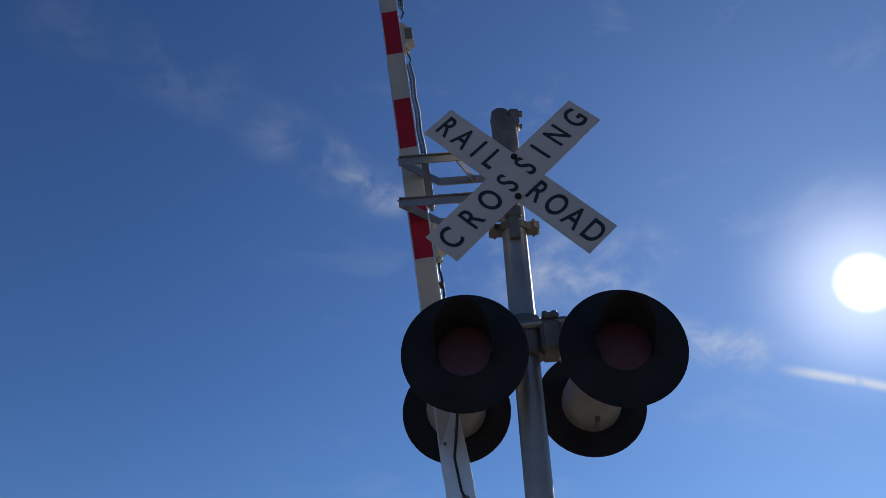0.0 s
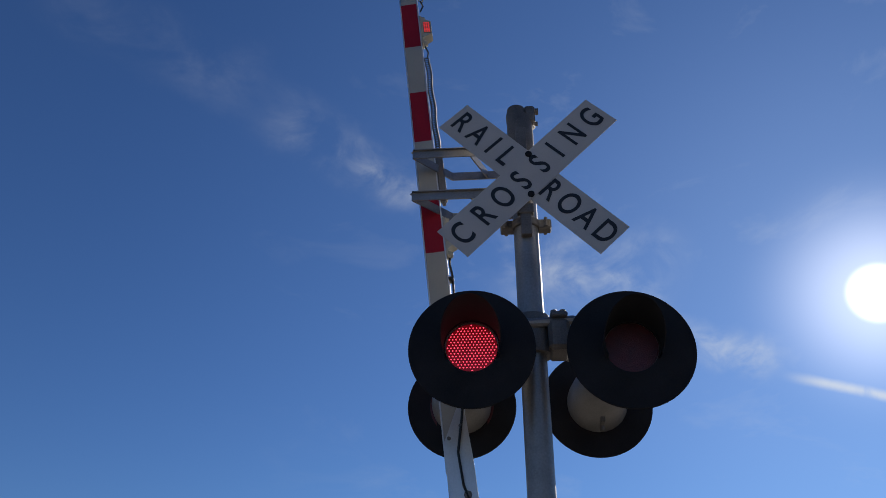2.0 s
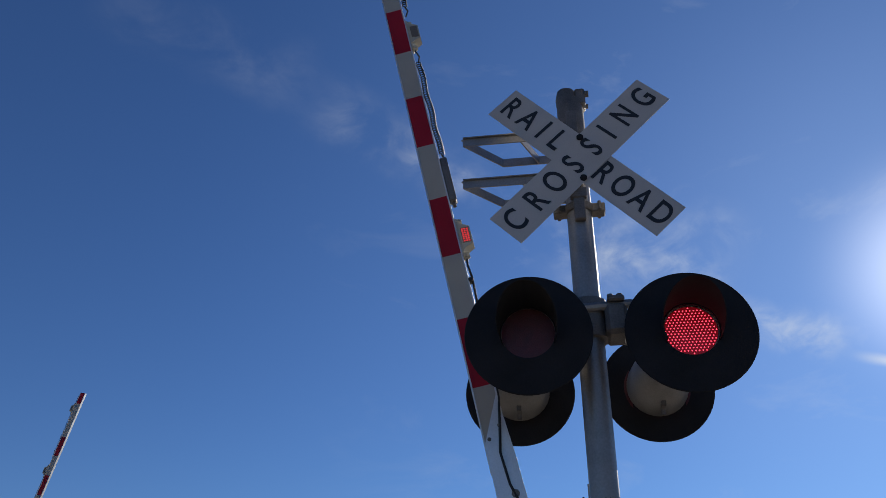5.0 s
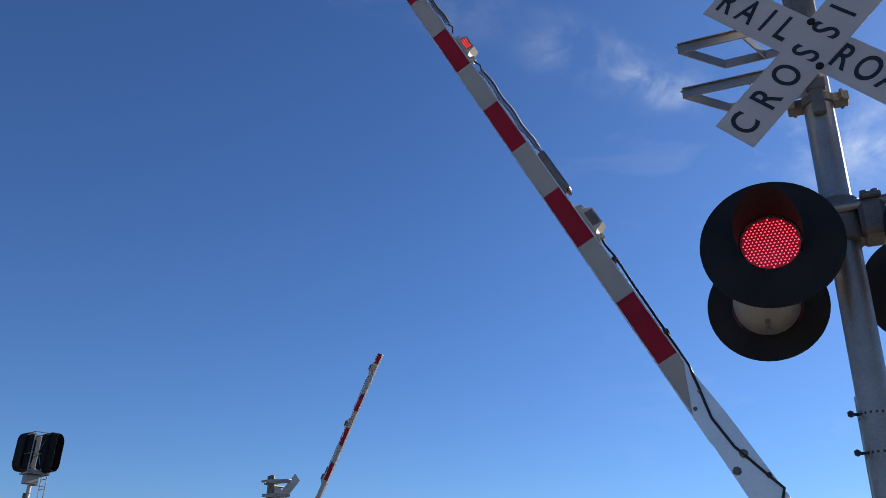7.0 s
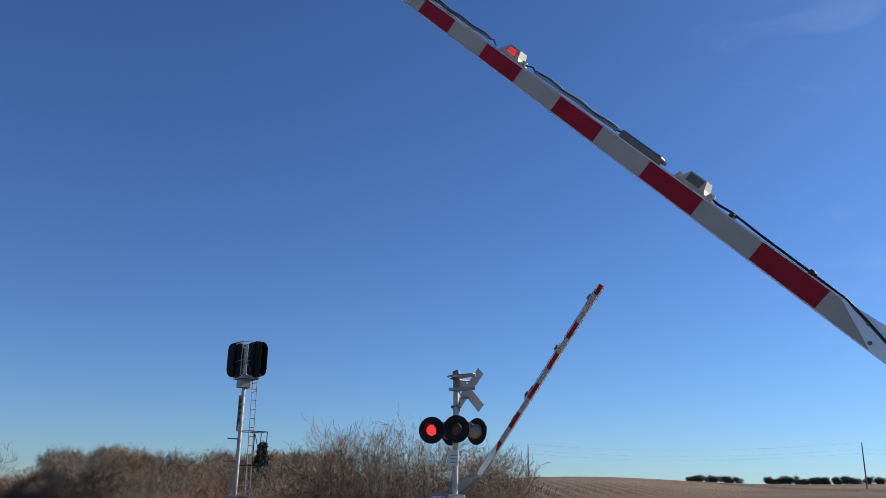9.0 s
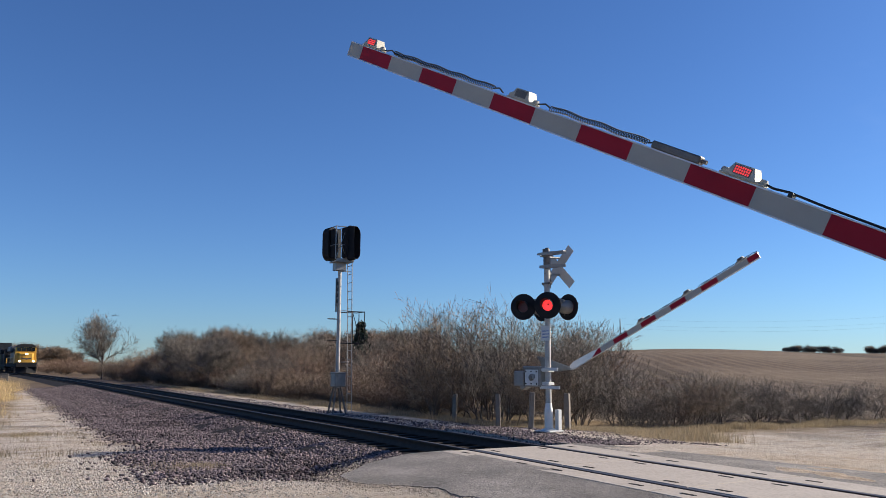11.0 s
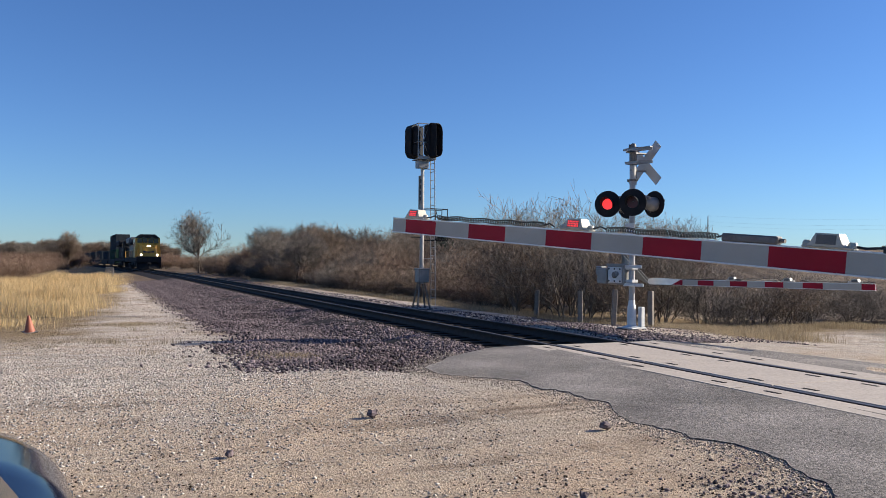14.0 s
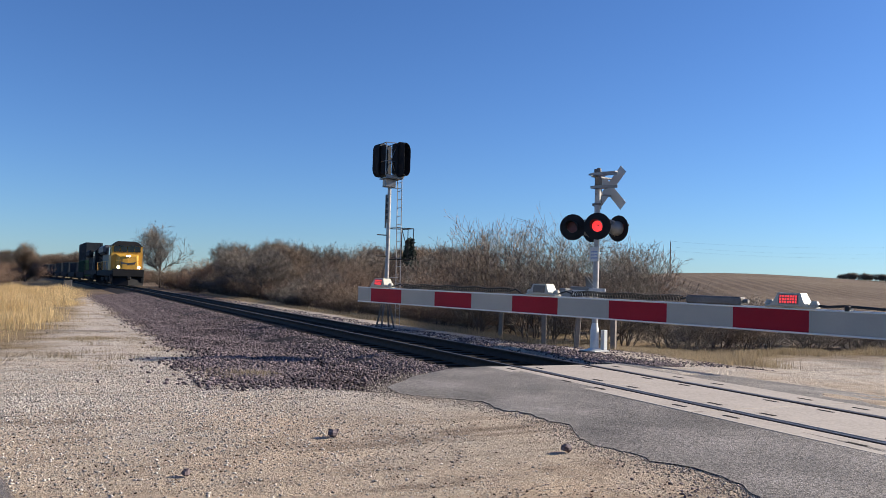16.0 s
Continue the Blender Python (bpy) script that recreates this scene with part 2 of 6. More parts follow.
thin_blades(STRAW, 0.5)
thin_blades(STRAW_PALE, 0.45)


# ---------------------------------------------------------------- mesh tools
class Mesh:
    """Vertices, faces and a material number for each face."""

    def __init__(self):
        self.v, self.f, self.m = [], [], []

    def add(self, verts, faces, mat=0):
        n = len(self.v)
        self.v.extend(tuple(p) for p in verts)
        self.f.extend(tuple(i + n for i in f) for f in faces)
        self.m.extend([mat] * len(faces))
        return self

    def box(self, lo, hi, mat=0, bevel=0.0, turn=None):
        """A box, its edges chamfered by bevel."""
        (x0, y0, z0), (x1, y1, z1) = lo, hi
        b = min(bevel, (x1 - x0) / 2.2, (y1 - y0) / 2.2, (z1 - z0) / 2.2)
        if b <= 0:
            v = [(x, y, z) for z in (z0, z1) for y in (y0, y1) for x in (x0, x1)]
            f = [(0, 2, 3, 1), (4, 5, 7, 6), (0, 1, 5, 4), (2, 6, 7, 3), (0, 4, 6, 2), (1, 3, 7, 5)]
        else:
            bm = bmesh.new()
            bmesh.ops.create_cube(bm, size=1)
            for q in bm.verts:
                q.co = Vector(((x0 + x1) / 2 + q.co.x * (x1 - x0), (y0 + y1) / 2 + q.co.y * (y1 - y0), (z0 + z1) / 2 + q.co.z * (z1 - z0)))
            bmesh.ops.bevel(bm, geom=bm.edges[:], offset=b, segments=1, affect="EDGES")
            bm.verts.index_update()
            v = [tuple(q.co) for q in bm.verts]
            f = [tuple(q.index for q in g.verts) for g in bm.faces]
            bm.free()
        if turn is not None:
            v = [turn @ Vector(p) for p in v]
        return self.add(v, f, mat)

    def lathe(self, profile, base=(0, 0, 0), axis=(0, 0, 1), n=20, mat=0, closed=False):
        """Profile points (radius, height) turned round the axis."""
        q = Vector((0, 0, 1)).rotation_difference(Vector(axis).normalized()).to_matrix()
        o = Vector(base)
        v = [o + q @ Vector((r * math.cos(2 * math.pi * i / n), r * math.sin(2 * math.pi * i / n), h)) for r, h in profile for i in range(n)]
        f = []
        k = len(profile)
        for j in range(k - 1 if not closed else k):
            for i in range(n):
                a, b = j * n + i, j * n + (i + 1) % n
                c, d = ((j + 1) % k) * n + (i + 1) % n, ((j + 1) % k) * n + i
                f.append((a, b, c, d))
        if not closed:
            f.append(tuple(range(n))[::-1])
            f.append(tuple((k - 1) * n + i for i in range(n)))
        return self.add(v, f, mat)

    def rod(self, a, b, r0, r1=None, n=8, mat=0):
        a, b = Vector(a), Vector(b)
        return self.lathe([(r0, 0), (r1 if r1 is not None else r0, (b - a).length)], a, b - a, n, mat)

    def tube(self, pts, r, n=6, mat=0):
        pts = [Vector(p) for p in pts]
        v, f = [], []
        for i, p in enumerate(pts):
            d = (pts[min(i + 1, len(pts) - 1)] - pts[max(i - 1, 0)]).normalized()
            q = Vector((0, 0, 1)).rotation_difference(d).to_matrix()
            v += [p + q @ Vector((r * math.cos(2 * math.pi * k / n), r * math.sin(2 * math.pi * k / n), 0)) for k in range(n)]
        for i in range(len(pts) - 1):
            for k in range(n):
                f.append((i * n + k, i * n + (k + 1) % n, (i + 1) * n + (k + 1) % n, (i + 1) * n + k))
        f += [tuple(range(n))[::-1], tuple((len(pts) - 1) * n + k for k in range(n))]
        return self.add(v, f, mat)

    def slab(self, outline, x0, x1, mat=0):
        """A flat outline of (y, z) points, thick from x0 to x1."""
        n = len(outline)
        v = [(x0, y, z) for y, z in outline] + [(x1, y, z) for y, z in outline]
        f = [tuple(range(n)), tuple(range(n, 2 * n))[::-1]] + [(i, i + n, (i + 1) % n + n, (i + 1) % n) for i in range(n)]
        return self.add(v, f, mat)

    def data(self, name, mats, smooth=False):
        me = bpy.data.meshes.new(name)
        me.from_pydata(self.v, [], self.f)
        for m in (mats if isinstance(mats, (list, tuple)) else [mats]):
            me.materials.append(m)
        me.polygons.foreach_set("material_index", self.m)
        bm = bmesh.new()
        bm.from_mesh(me)
        bmesh.ops.recalc_face_normals(bm, faces=bm.faces[:])
        bm.to_mesh(me)
        bm.free()
        if smooth:
            me.shade_smooth()
            me.set_sharp_from_angle(angle=radians(35))
        return me


def part(name, mesh, mats, parent=None, label="", smooth=True, at=None):
    ob = new(name, mesh.data(name, mats, smooth))
    if parent is not None:
        ob.parent = parent
    if at is not None:
        ob.matrix_basis = at
    return tagged(ob, label)


def thing(name, m, label, category, group=""):
    ob = new(name)
    ob.empty_display_size = 0.2
    ob.matrix_basis = m
    return tagged(ob, label, category, group)


def soup(name, verts, faces, mats, mat_index=None):
    """A large mesh from arrays: verts (n, 3), faces (m, 3 or 4)."""
    me = bpy.data.meshes.new(name)
    verts, faces = np.asarray(verts, np.float32), np.asarray(faces, np.int32)
    k = faces.shape[1]
    me.vertices.add(len(verts))
    me.vertices.foreach_set("co", verts.ravel())
    me.loops.add(faces.size)
    me.loops.foreach_set("vertex_index", faces.ravel())
    me.polygons.add(len(faces))
    me.polygons.foreach_set("loop_start", np.arange(0, faces.size, k, dtype=np.int32))
    for m in (mats if isinstance(mats, (list, tuple)) else [mats]):
        me.materials.append(m)
    if mat_index is not None:
        me.polygons.foreach_set("material_index", np.asarray(mat_index, np.int32))
    me.update(calc_edges=True)
    return me


# ---------------------------------------------------------------- lie of the land
RAIL_Z = 0.11
SKEW = 16.3                       # the road crosses the track at this skew
SK_C, SK_S = math.cos(radians(SKEW)), math.sin(radians(SKEW))


def smooth01(a, b, v):
    t = np.clip((v - a) / (b - a), 0, 1)
    return t * t * (3 - 2 * t)


def track_x(y):
    """The track's centre line: straight past the crossing, then a long curve."""
    return 8.10 - np.where(y > 60, (y - 60) ** 2 / 5200.0, 0.0)


def track_z(y):
    return RAIL_Z - np.clip(y - 16, 0, 400) * 0.0030


def ground_z(x, y):
    x, y = np.asarray(x, float), np.asarray(y, float)
    off = x - track_x(y)
    fall = smooth01(7, 30, y)
    left = -0.42 * fall - 0.0026 * np.clip(y - 30, 0, 300)
    right = -0.06 - 0.25 * smooth01(3.2, 7, off) + (-0.1 - 0.0026 * np.clip(y - 30, 0, 300)) * fall
    bed = track_z(y) - 0.36
    z = np.where(off < 0, left + (bed - left) * smooth01(-5.2, -2.4, off) * smooth01(4, 12, y), right + (bed - right) * (1 - smooth01(2.0, 3.4, off)))
    # at the crossing the ground comes up to just under the paving
    cross = (1 - smooth01(4, 7.5, np.abs(y - (5.5 - 0.1 * off)))) * (1 - smooth01(2.0, 6.0, np.abs(off)))
    paved = np.where(off < -1.35, 0.024 + (RAIL_Z - 0.049) * smooth01(-4.5, -1.0, off), np.where(off > 1.38, RAIL_Z - 0.035 - 0.04 * (off - 1.4), RAIL_Z - 0.30))
    z = z + (paved - z) * np.where(off < -1.35, 1 - smooth01(5.2, 7.2, np.abs(y - 4.5)), np.where(off > 1.38, (1 - smooth01(10.5, 14, np.abs(y - 5.5))) * (1 - smooth01(4.5, 9, off)), cross)) * smooth01(-6.5, -4.6, off)
    # the ploughed hill beyond the shrubs
    d = np.hypot(x, y)
    az = np.degrees(np.arctan2(x, y))
    hill = smooth01(45, 330, d) * 7.6 * smooth01(12, 34, az) * (1 - 0.30 * smooth01(50, 75, az))
    hill = hill + smooth01(60, 200, d) * 0.7 * np.sin(az * 0.31) * smooth01(30, 40, az)
    z = z + np.where(off > 0, hill, 0) - 6 * smooth01(420, 900, d)
    return z


def ground_material():
    m = bpy.data.materials.new("gravelly_dirt")
    m.use_nodes = True
    nt = m.node_tree
    N, L = nt.nodes.new, nt.links.new
    b = nt.nodes["Principled BSDF"]
    b.inputs["Roughness"].default_value = 0.95
    b.inputs["Specular IOR Level"].default_value = 0.2
    tc = N("ShaderNodeTexCoord")
    sep = N("ShaderNodeSeparateXYZ")
    L(tc.outputs["Object"], sep.inputs[0])

    def noise_tex(scale, detail=6, rough=0.6, stretch=None):
        n = N("ShaderNodeTexNoise")
        n.inputs["Scale"].default_value, n.inputs["Detail"].default_value, n.inputs["Roughness"].default_value = scale, detail, rough
        src = tc.outputs["Object"]
        if stretch:
            mp = N("ShaderNodeMapping")
            mp.inputs["Scale"].default_value = stretch
            L(src, mp.inputs[0])
            src = mp.outputs[0]
        L(src, n.inputs["Vector"])
        return n.outputs[0]

    def remap(v, lo, hi, a=0.0, c=1.0):
        r = N("ShaderNodeMapRange")
        r.inputs["From Min"].default_value, r.inputs["From Max"].default_value = lo, hi
        r.inputs["To Min"].default_value, r.inputs["To Max"].default_value = a, c
        L(v, r.inputs["Value"])
        return r.outputs[0]

    def math_node(op, a, c):
        n = N("ShaderNodeMath")
        n.operation = op
        for i, v in enumerate((a, c)):
            if isinstance(v, (int, float)):
                n.inputs[i].default_value = v
            else:
                L(v, n.inputs[i])
        return n.outputs[0]

    def mixc(f, a, c):
        n = N("ShaderNodeMix")
        n.data_type = "RGBA"
        L(f, n.inputs["Factor"])
        for k, v in (("A", a), ("B", c)):
            if isinstance(v, tuple):
                n.inputs[k].default_value = (*v, 1)
            else:
                L(v, n.inputs[k])
        return n.outputs["Result"]

    big, mid, fine, grit = noise_tex(0.35, 5), noise_tex(1.7, 6), noise_tex(14, 6, 0.7), noise_tex(70, 4, 0.7)
    dirt = mixc(remap(big, 0.35, 0.65), (0.63, 0.475, 0.335), (0.55, 0.465, 0.37))
    dirt = mixc(remap(mid, 0.48, 0.70, 0, 0.75), dirt, (0.30, 0.215, 0.145))
    dirt = mixc(remap(fine, 0.50, 0.72, 0, 0.55), dirt, (0.62, 0.54, 0.44))
    dirt = mixc(remap(noise_tex(5.0, 8, 0.72), 0.57, 0.72, 0, 0.5), dirt, (0.24, 0.175, 0.125))
    dirt = mixc(remap(grit, 0.54, 0.68, 0, 0.8), dirt, (0.12, 0.09, 0.07))
    # pale crushed limestone on the lane beside the ballast
    pale = math_node("MULTIPLY", remap(math_node("ADD", sep.outputs[1], math_node("MULTIPLY", big, 5.0)), 10.5, 14.0), remap(sep.outputs[1], 60.0, 30.0, 0.55, 0.85))
    chips = mixc(remap(noise_tex(32, 3, 0.8), 0.40, 0.62), (0.36, 0.305, 0.26), (0.76, 0.69, 0.61))
    dirt = mixc(math_node("MULTIPLY", pale, remap(mid, 0.64, 0.42, 0.4, 1.0)), dirt, chips)
    rut = N("ShaderNodeMapping")
    rut.inputs["Rotation"].default_value = (0, 0, radians(-24))
    rut.inputs["Scale"].default_value = (0.22, 1.5, 1.0)
    L(tc.outputs["Object"], rut.inputs[0])
    ruts = N("ShaderNodeTexNoise")
    ruts.inputs["Scale"].default_value, ruts.inputs["Detail"].default_value, ruts.inputs["Roughness"].default_value = 1.3, 7, 0.68
    L(rut.outputs[0], ruts.inputs["Vector"])
    dirt = mixc(math_node("MULTIPLY", remap(ruts.outputs[0], 0.53, 0.64, 0, 0.9), remap(noise_tex(40, 4, 0.8), 0.40, 0.58, 0.15, 1.0)), dirt, (0.17, 0.122, 0.086))
    dirt = mixc(remap(ruts.outputs[0], 0.44, 0.34, 0, 0.6), dirt, (0.56, 0.47, 0.37))
    # pebbles pressed into the surface, thickest on the paler lane
    peb = N("ShaderNodeTexVoronoi")
    peb.inputs["Scale"].default_value = 24
    L(tc.outputs["Object"], peb.inputs["Vector"])
    tone = N("ShaderNodeSeparateColor")
    L(peb.outputs["Color"], tone.inputs[0])
    pick = math_node("MULTIPLY", remap(tone.outputs[0], 0.52, 0.56), remap(peb.outputs["Distance"], 0.42, 0.30))
    lane = remap(noise_tex(0.55, 4), 0.40, 0.62, 0.15, 0.95)
    shade = mixc(tone.outputs[1], (0.13, 0.105, 0.085), (0.66, 0.60, 0.52))
    dirt = mixc(math_node("MULTIPLY", pick, lane), dirt, shade)
    # dark rock dust where the ballast thins into the lane, stone shadows coloured in
    spill = math_node("ADD", sep.outputs[0], math_node("MULTIPLY", math_node("SUBTRACT", noise_tex(0.9, 6, 0.65), 0.5), 2.6))
    spill = math_node("MULTIPLY", remap(spill, 2.4, 3.7), remap(sep.outputs[0], 7.4, 6.6))
    spill = math_node("MULTIPLY", spill, remap(math_node("ADD", sep.outputs[1], math_node("MULTIPLY", mid, 3.0)), 12.4, 14.2))
    dust_shade = mixc(remap(noise_tex(26, 4, 0.8), 0.42, 0.6), (0.030, 0.023, 0.025), (0.13, 0.10, 0.102))
    dirt = mixc(math_node("MULTIPLY", spill, remap(fine, 0.30, 0.50, 0.35, 0.95)), dirt, dust_shade)
    # bands of mown stubble on the hill
    soil = mixc(remap(noise_tex(0.012, 4), 0.42, 0.58), (0.105, 0.071, 0.047), (0.175, 0.125, 0.084))
    terrace = N("ShaderNodeTexWave")
    terrace.inputs["Scale"].default_value, terrace.inputs["Distortion"].default_value, terrace.inputs["Detail"].default_value, terrace.inputs["Detail Scale"].default_value = 0.0042, 5.0, 3.0, 0.6
    mp = N("ShaderNodeMapping")
    mp.inputs["Rotation"].default_value = (0, 0, radians(38))
    L(tc.outputs["Object"], mp.inputs[0])
    L(mp.outputs[0], terrace.inputs["Vector"])
    soil = mixc(remap(terrace.outputs[0], 0.10, 0.02, 0, 0.9), soil, (0.05, 0.034, 0.022))
    rows = N("ShaderNodeTexWave")
    rows.inputs["Scale"].default_value, rows.inputs["Distortion"].default_value, rows.inputs["Detail"].default_value = 0.11, 2.5, 2.0
    L(mp.outputs[0], rows.inputs["Vector"])
    soil = mixc(remap(rows.outputs[0], 0.55, 0.95, 0, 0.35), soil, (0.25, 0.185, 0.125))
    soil = mixc(remap(noise_tex(0.05, 5, 0.6, (0.25, 1.0, 1.0)), 0.5, 0.66, 0, 0.7), soil, (0.105, 0.07, 0.045))
    soil = mixc(remap(noise_tex(1.4, 5, 0.6, (0.2, 1.0, 1.0)), 0.45, 0.7, 0, 0.5), soil, (0.18, 0.13, 0.088))
    wob = math_node("MULTIPLY", noise_tex(0.12, 4), 14.0)
    reach = math_node("ADD", sep.outputs[0], math_node("MULTIPLY", sep.outputs[1], 0.30))
    field = remap(math_node("ADD", reach, wob), 31, 35)
    col = mixc(field, dirt, soil)
    # dead grass and leaf litter under the shrubs and at the left of the track
    litter = mixc(remap(fine, 0.4, 0.65), (0.20, 0.135, 0.075), (0.33, 0.25, 0.14))
    wob2 = math_node("MULTIPLY", noise_tex(0.5, 5), 3.0)
    under = remap(math_node("ADD", math_node("ADD", sep.outputs[0], math_node("MULTIPLY", sep.outputs[1], 0.02)), math_node("MULTIPLY", wob2, 0.5)), 13.2, 13.9)
    under = math_node("MULTIPLY", under, math_node("SUBTRACT", 1.0, field))
    under = math_node("MULTIPLY", under, remap(math_node("ADD", sep.outputs[1], wob2), 17.2, 18.4))
    col = mixc(under, col, litter)
    west = remap(math_node("SUBTRACT", math_node("MULTIPLY", wob2, 1.3), math_node("ADD", sep.outputs[0], math_node("MULTIPLY", sep.outputs[1], -0.055))), 2.6, 3.8)
    west = math_node("MULTIPLY", west, remap(sep.outputs[1], 15.0, 21.0))
    col = mixc(west, col, litter)
    L(col, b.inputs["Base Color"])
    bp = N("ShaderNodeBump")
    bp.inputs["Strength"].default_value, bp.inputs["Distance"].default_value = 1.0, 0.075
    L(math_node("ADD", math_node("ADD", math_node("MULTIPLY", pick, 0.30), math_node("MULTIPLY", noise_tex(5.0, 8, 0.72), 1.3)), math_node("ADD", math_node("MULTIPLY", fine, 0.8), math_node("MULTIPLY", grit, 0.5))), bp.inputs["Height"])
    L(bp.outputs[0], b.inputs["Normal"])
    return m


DIRT = ground_material()


GRID = []


def surface_z(x, y):
    """Height of the uneven ground sheet itself."""
    xs, ys, gz = GRID
    x, y = np.asarray(x, float), np.asarray(y, float)
    i = np.clip(np.searchsorted(xs, x) - 1, 0, len(xs) - 2)
    j = np.clip(np.searchsorted(ys, y) - 1, 0, len(ys) - 2)
    u, w = (x - xs[i]) / (xs[i + 1] - xs[i]), (y - ys[j]) / (ys[j + 1] - ys[j])
    return (gz[j, i] * (1 - u) + gz[j, i + 1] * u) * (1 - w) + (gz[j + 1, i] * (1 - u) + gz[j + 1, i + 1] * u) * w


def build_ground():
    xs = np.unique(np.concatenate([np.linspace(-2500, -60, 14), np.linspace(-60, -8, 27), np.linspace(-8, 24, 161), np.linspace(24, 80, 57), np.linspace(80, 500, 43), np.linspace(500, 2500, 12)]))
    ys = np.unique(np.concatenate([np.linspace(-2500, -60, 14), np.linspace(-60, -6, 20), np.linspace(-6, 40, 184), np.linspace(40, 160, 81), np.linspace(160, 520, 37), np.linspace(520, 2500, 12)]))
    gx, gy = np.meshgrid(xs, ys)
    gz = ground_z(gx, gy)
    rng = np.random.default_rng(3)
    rough = np.array([[noise.noise(Vector((x * 0.55, y * 0.55, 0))) * 0.045 + noise.noise(Vector((x * 2.2, y * 2.2, 5))) * 0.014 if -9 < x < 25 and -7 < y < 60 else 0.0 for x in xs] for y in ys])
    gz = gz + rough * (1 - 0.9 * smooth01(2.6, 3.8, gx) * (1 - smooth01(11.5, 12.8, gy)) * (gx < 9.4))
    GRID.extend((xs, ys, gz))
    v = np.stack([gx.ravel(), gy.ravel(), gz.ravel()], 1)
    nx, ny = len(xs), len(ys)
    i = (np.arange(ny - 1)[:, None] * nx + np.arange(nx - 1)[None]).ravel()
    me = soup("ground", v, np.stack([i, i + 1, i + nx + 1, i + nx], 1), DIRT)
    me.shade_smooth()
    tagged(new("ground", me), "bare gravelly dirt verge running out to a ploughed brown field", "ground", kind="structure")


build_ground()


# ---------------------------------------------------------------- track
def ribbon(profile, ys, dx=0.0):
    """A strip along the track: profile points (offset, height over the rail head)."""
    ys = np.asarray(ys, float)
    cx, cz = track_x(ys) + dx, track_z(ys)
    k = len(profile)
    v = np.array([[cx[j] + o, ys[j], cz[j] + h] for j in range(len(ys)) for o, h in profile])
    f = []
    for j in range(len(ys) - 1):
        for i in range(k - 1):
            a = j * k + i
            f.append((a, a + 1, a + k + 1, a + k))
    return v, f


TRACK_Y = np.concatenate([np.arange(-60, 60, 4.0), np.arange(60, 520, 6.0)])
PANEL_Y0, PANEL_Y1 = -1.5, 12.2     # where the crossing panels lie


def build_track():
    rail_prof = [(-0.070, -0.171), (-0.070, -0.160), (-0.012, -0.135), (-0.010, -0.045), (-0.036, -0.034), (-0.036, -0.004), (-0.030, 0.0),
                 (0.030, 0.0), (0.036, -0.004), (0.036, -0.034), (0.010, -0.045), (0.012, -0.135), (0.070, -0.160), (0.070, -0.171)]
    for side in (-0.753, 0.753):
        v, f = ribbon(rail_prof, TRACK_Y, side)
        me = soup("rail", v, f, [STEEL, RAILTOP], [1 if (i % 13) in (5, 6, 7) else 0 for i in range(len(f))])
        tagged(new("rail", me), "rusty steel rail with a bright worn head", "rail", "rails of the track", kind="structure")
    # the bed under the ties; its near-black colour holds the shade between stones
    prof = [(-5.0, -0.95), (-3.9, -0.62), (-2.6, -0.34), (-1.75, -0.205), (-0.8, -0.225), (0.8, -0.225), (1.75, -0.205), (2.6, -0.36), (3.5, -0.70)]
    ys = np.concatenate([np.arange(PANEL_Y1 + 0.1, 60, 0.6), np.arange(60, 520, 5.0)])
    v, f = ribbon(prof, ys)
    rng = np.random.default_rng(5)
    near = v[:, 1] < 60
    v[near, 2] += rng.normal(0, 0.02, near.sum())
    v[near, 0] += rng.normal(0, 0.05, near.sum())
    rim = np.arange(len(v)) % 9
    wave = np.array([noise.noise(Vector((0.0, y * 0.45, 3.0))) + 0.5 * noise.noise(Vector((0.0, y * 1.7, 8.0))) for y in v[:, 1]])
    v[:, 0] += np.where(rim == 0, wave * 0.7, np.where(rim == 1, wave * 0.4, 0.0))
    bed = tagged(new("ballast_bed", soup("ballast_bed", v, f, [FOULED_SHADE])), "purplish grey crushed rock ballast under the track", "ballast", kind="structure")
    ys = np.arange(-60, PANEL_Y0 - 0.1, 2.0)
    v, f = ribbon(prof, ys)
    new("ballast_bed", soup("ballast_bed", v, f, BALLAST))
    tagged(bpy.data.objects["ballast_bed.001"], "purplish grey crushed rock ballast under the track", "ballast", kind="structure")
    # ties: the nearest are pieces of their own
    tie = Mesh().box((-1.3, -0.115, -0.14), (1.3, 0.115, 0.0), 0, 0.012).data("tie", TIE)
    y = PANEL_Y1 + 0.35
    far = []
    while y < 400:
        m = pose(float(track_x(y)), y, float(track_z(y)) - 0.172, 0, 0, random.uniform(-0.6, 0.6))
        if y < 90:
            ob = new("tie", tie)
            ob.parent = bed
            ob.matrix_basis = m
        else:
            far.append(m)
        y += 0.52 if y < 90 else 0.6
    mm = Mesh()
    for m in far:
        mm.box((-1.3, -0.115, -0.14), (1.3, 0.115, 0.0), turn=m)
    part("far_ties", mm, TIE, bed, smooth=False)["kind"] = "stuff"


build_track()


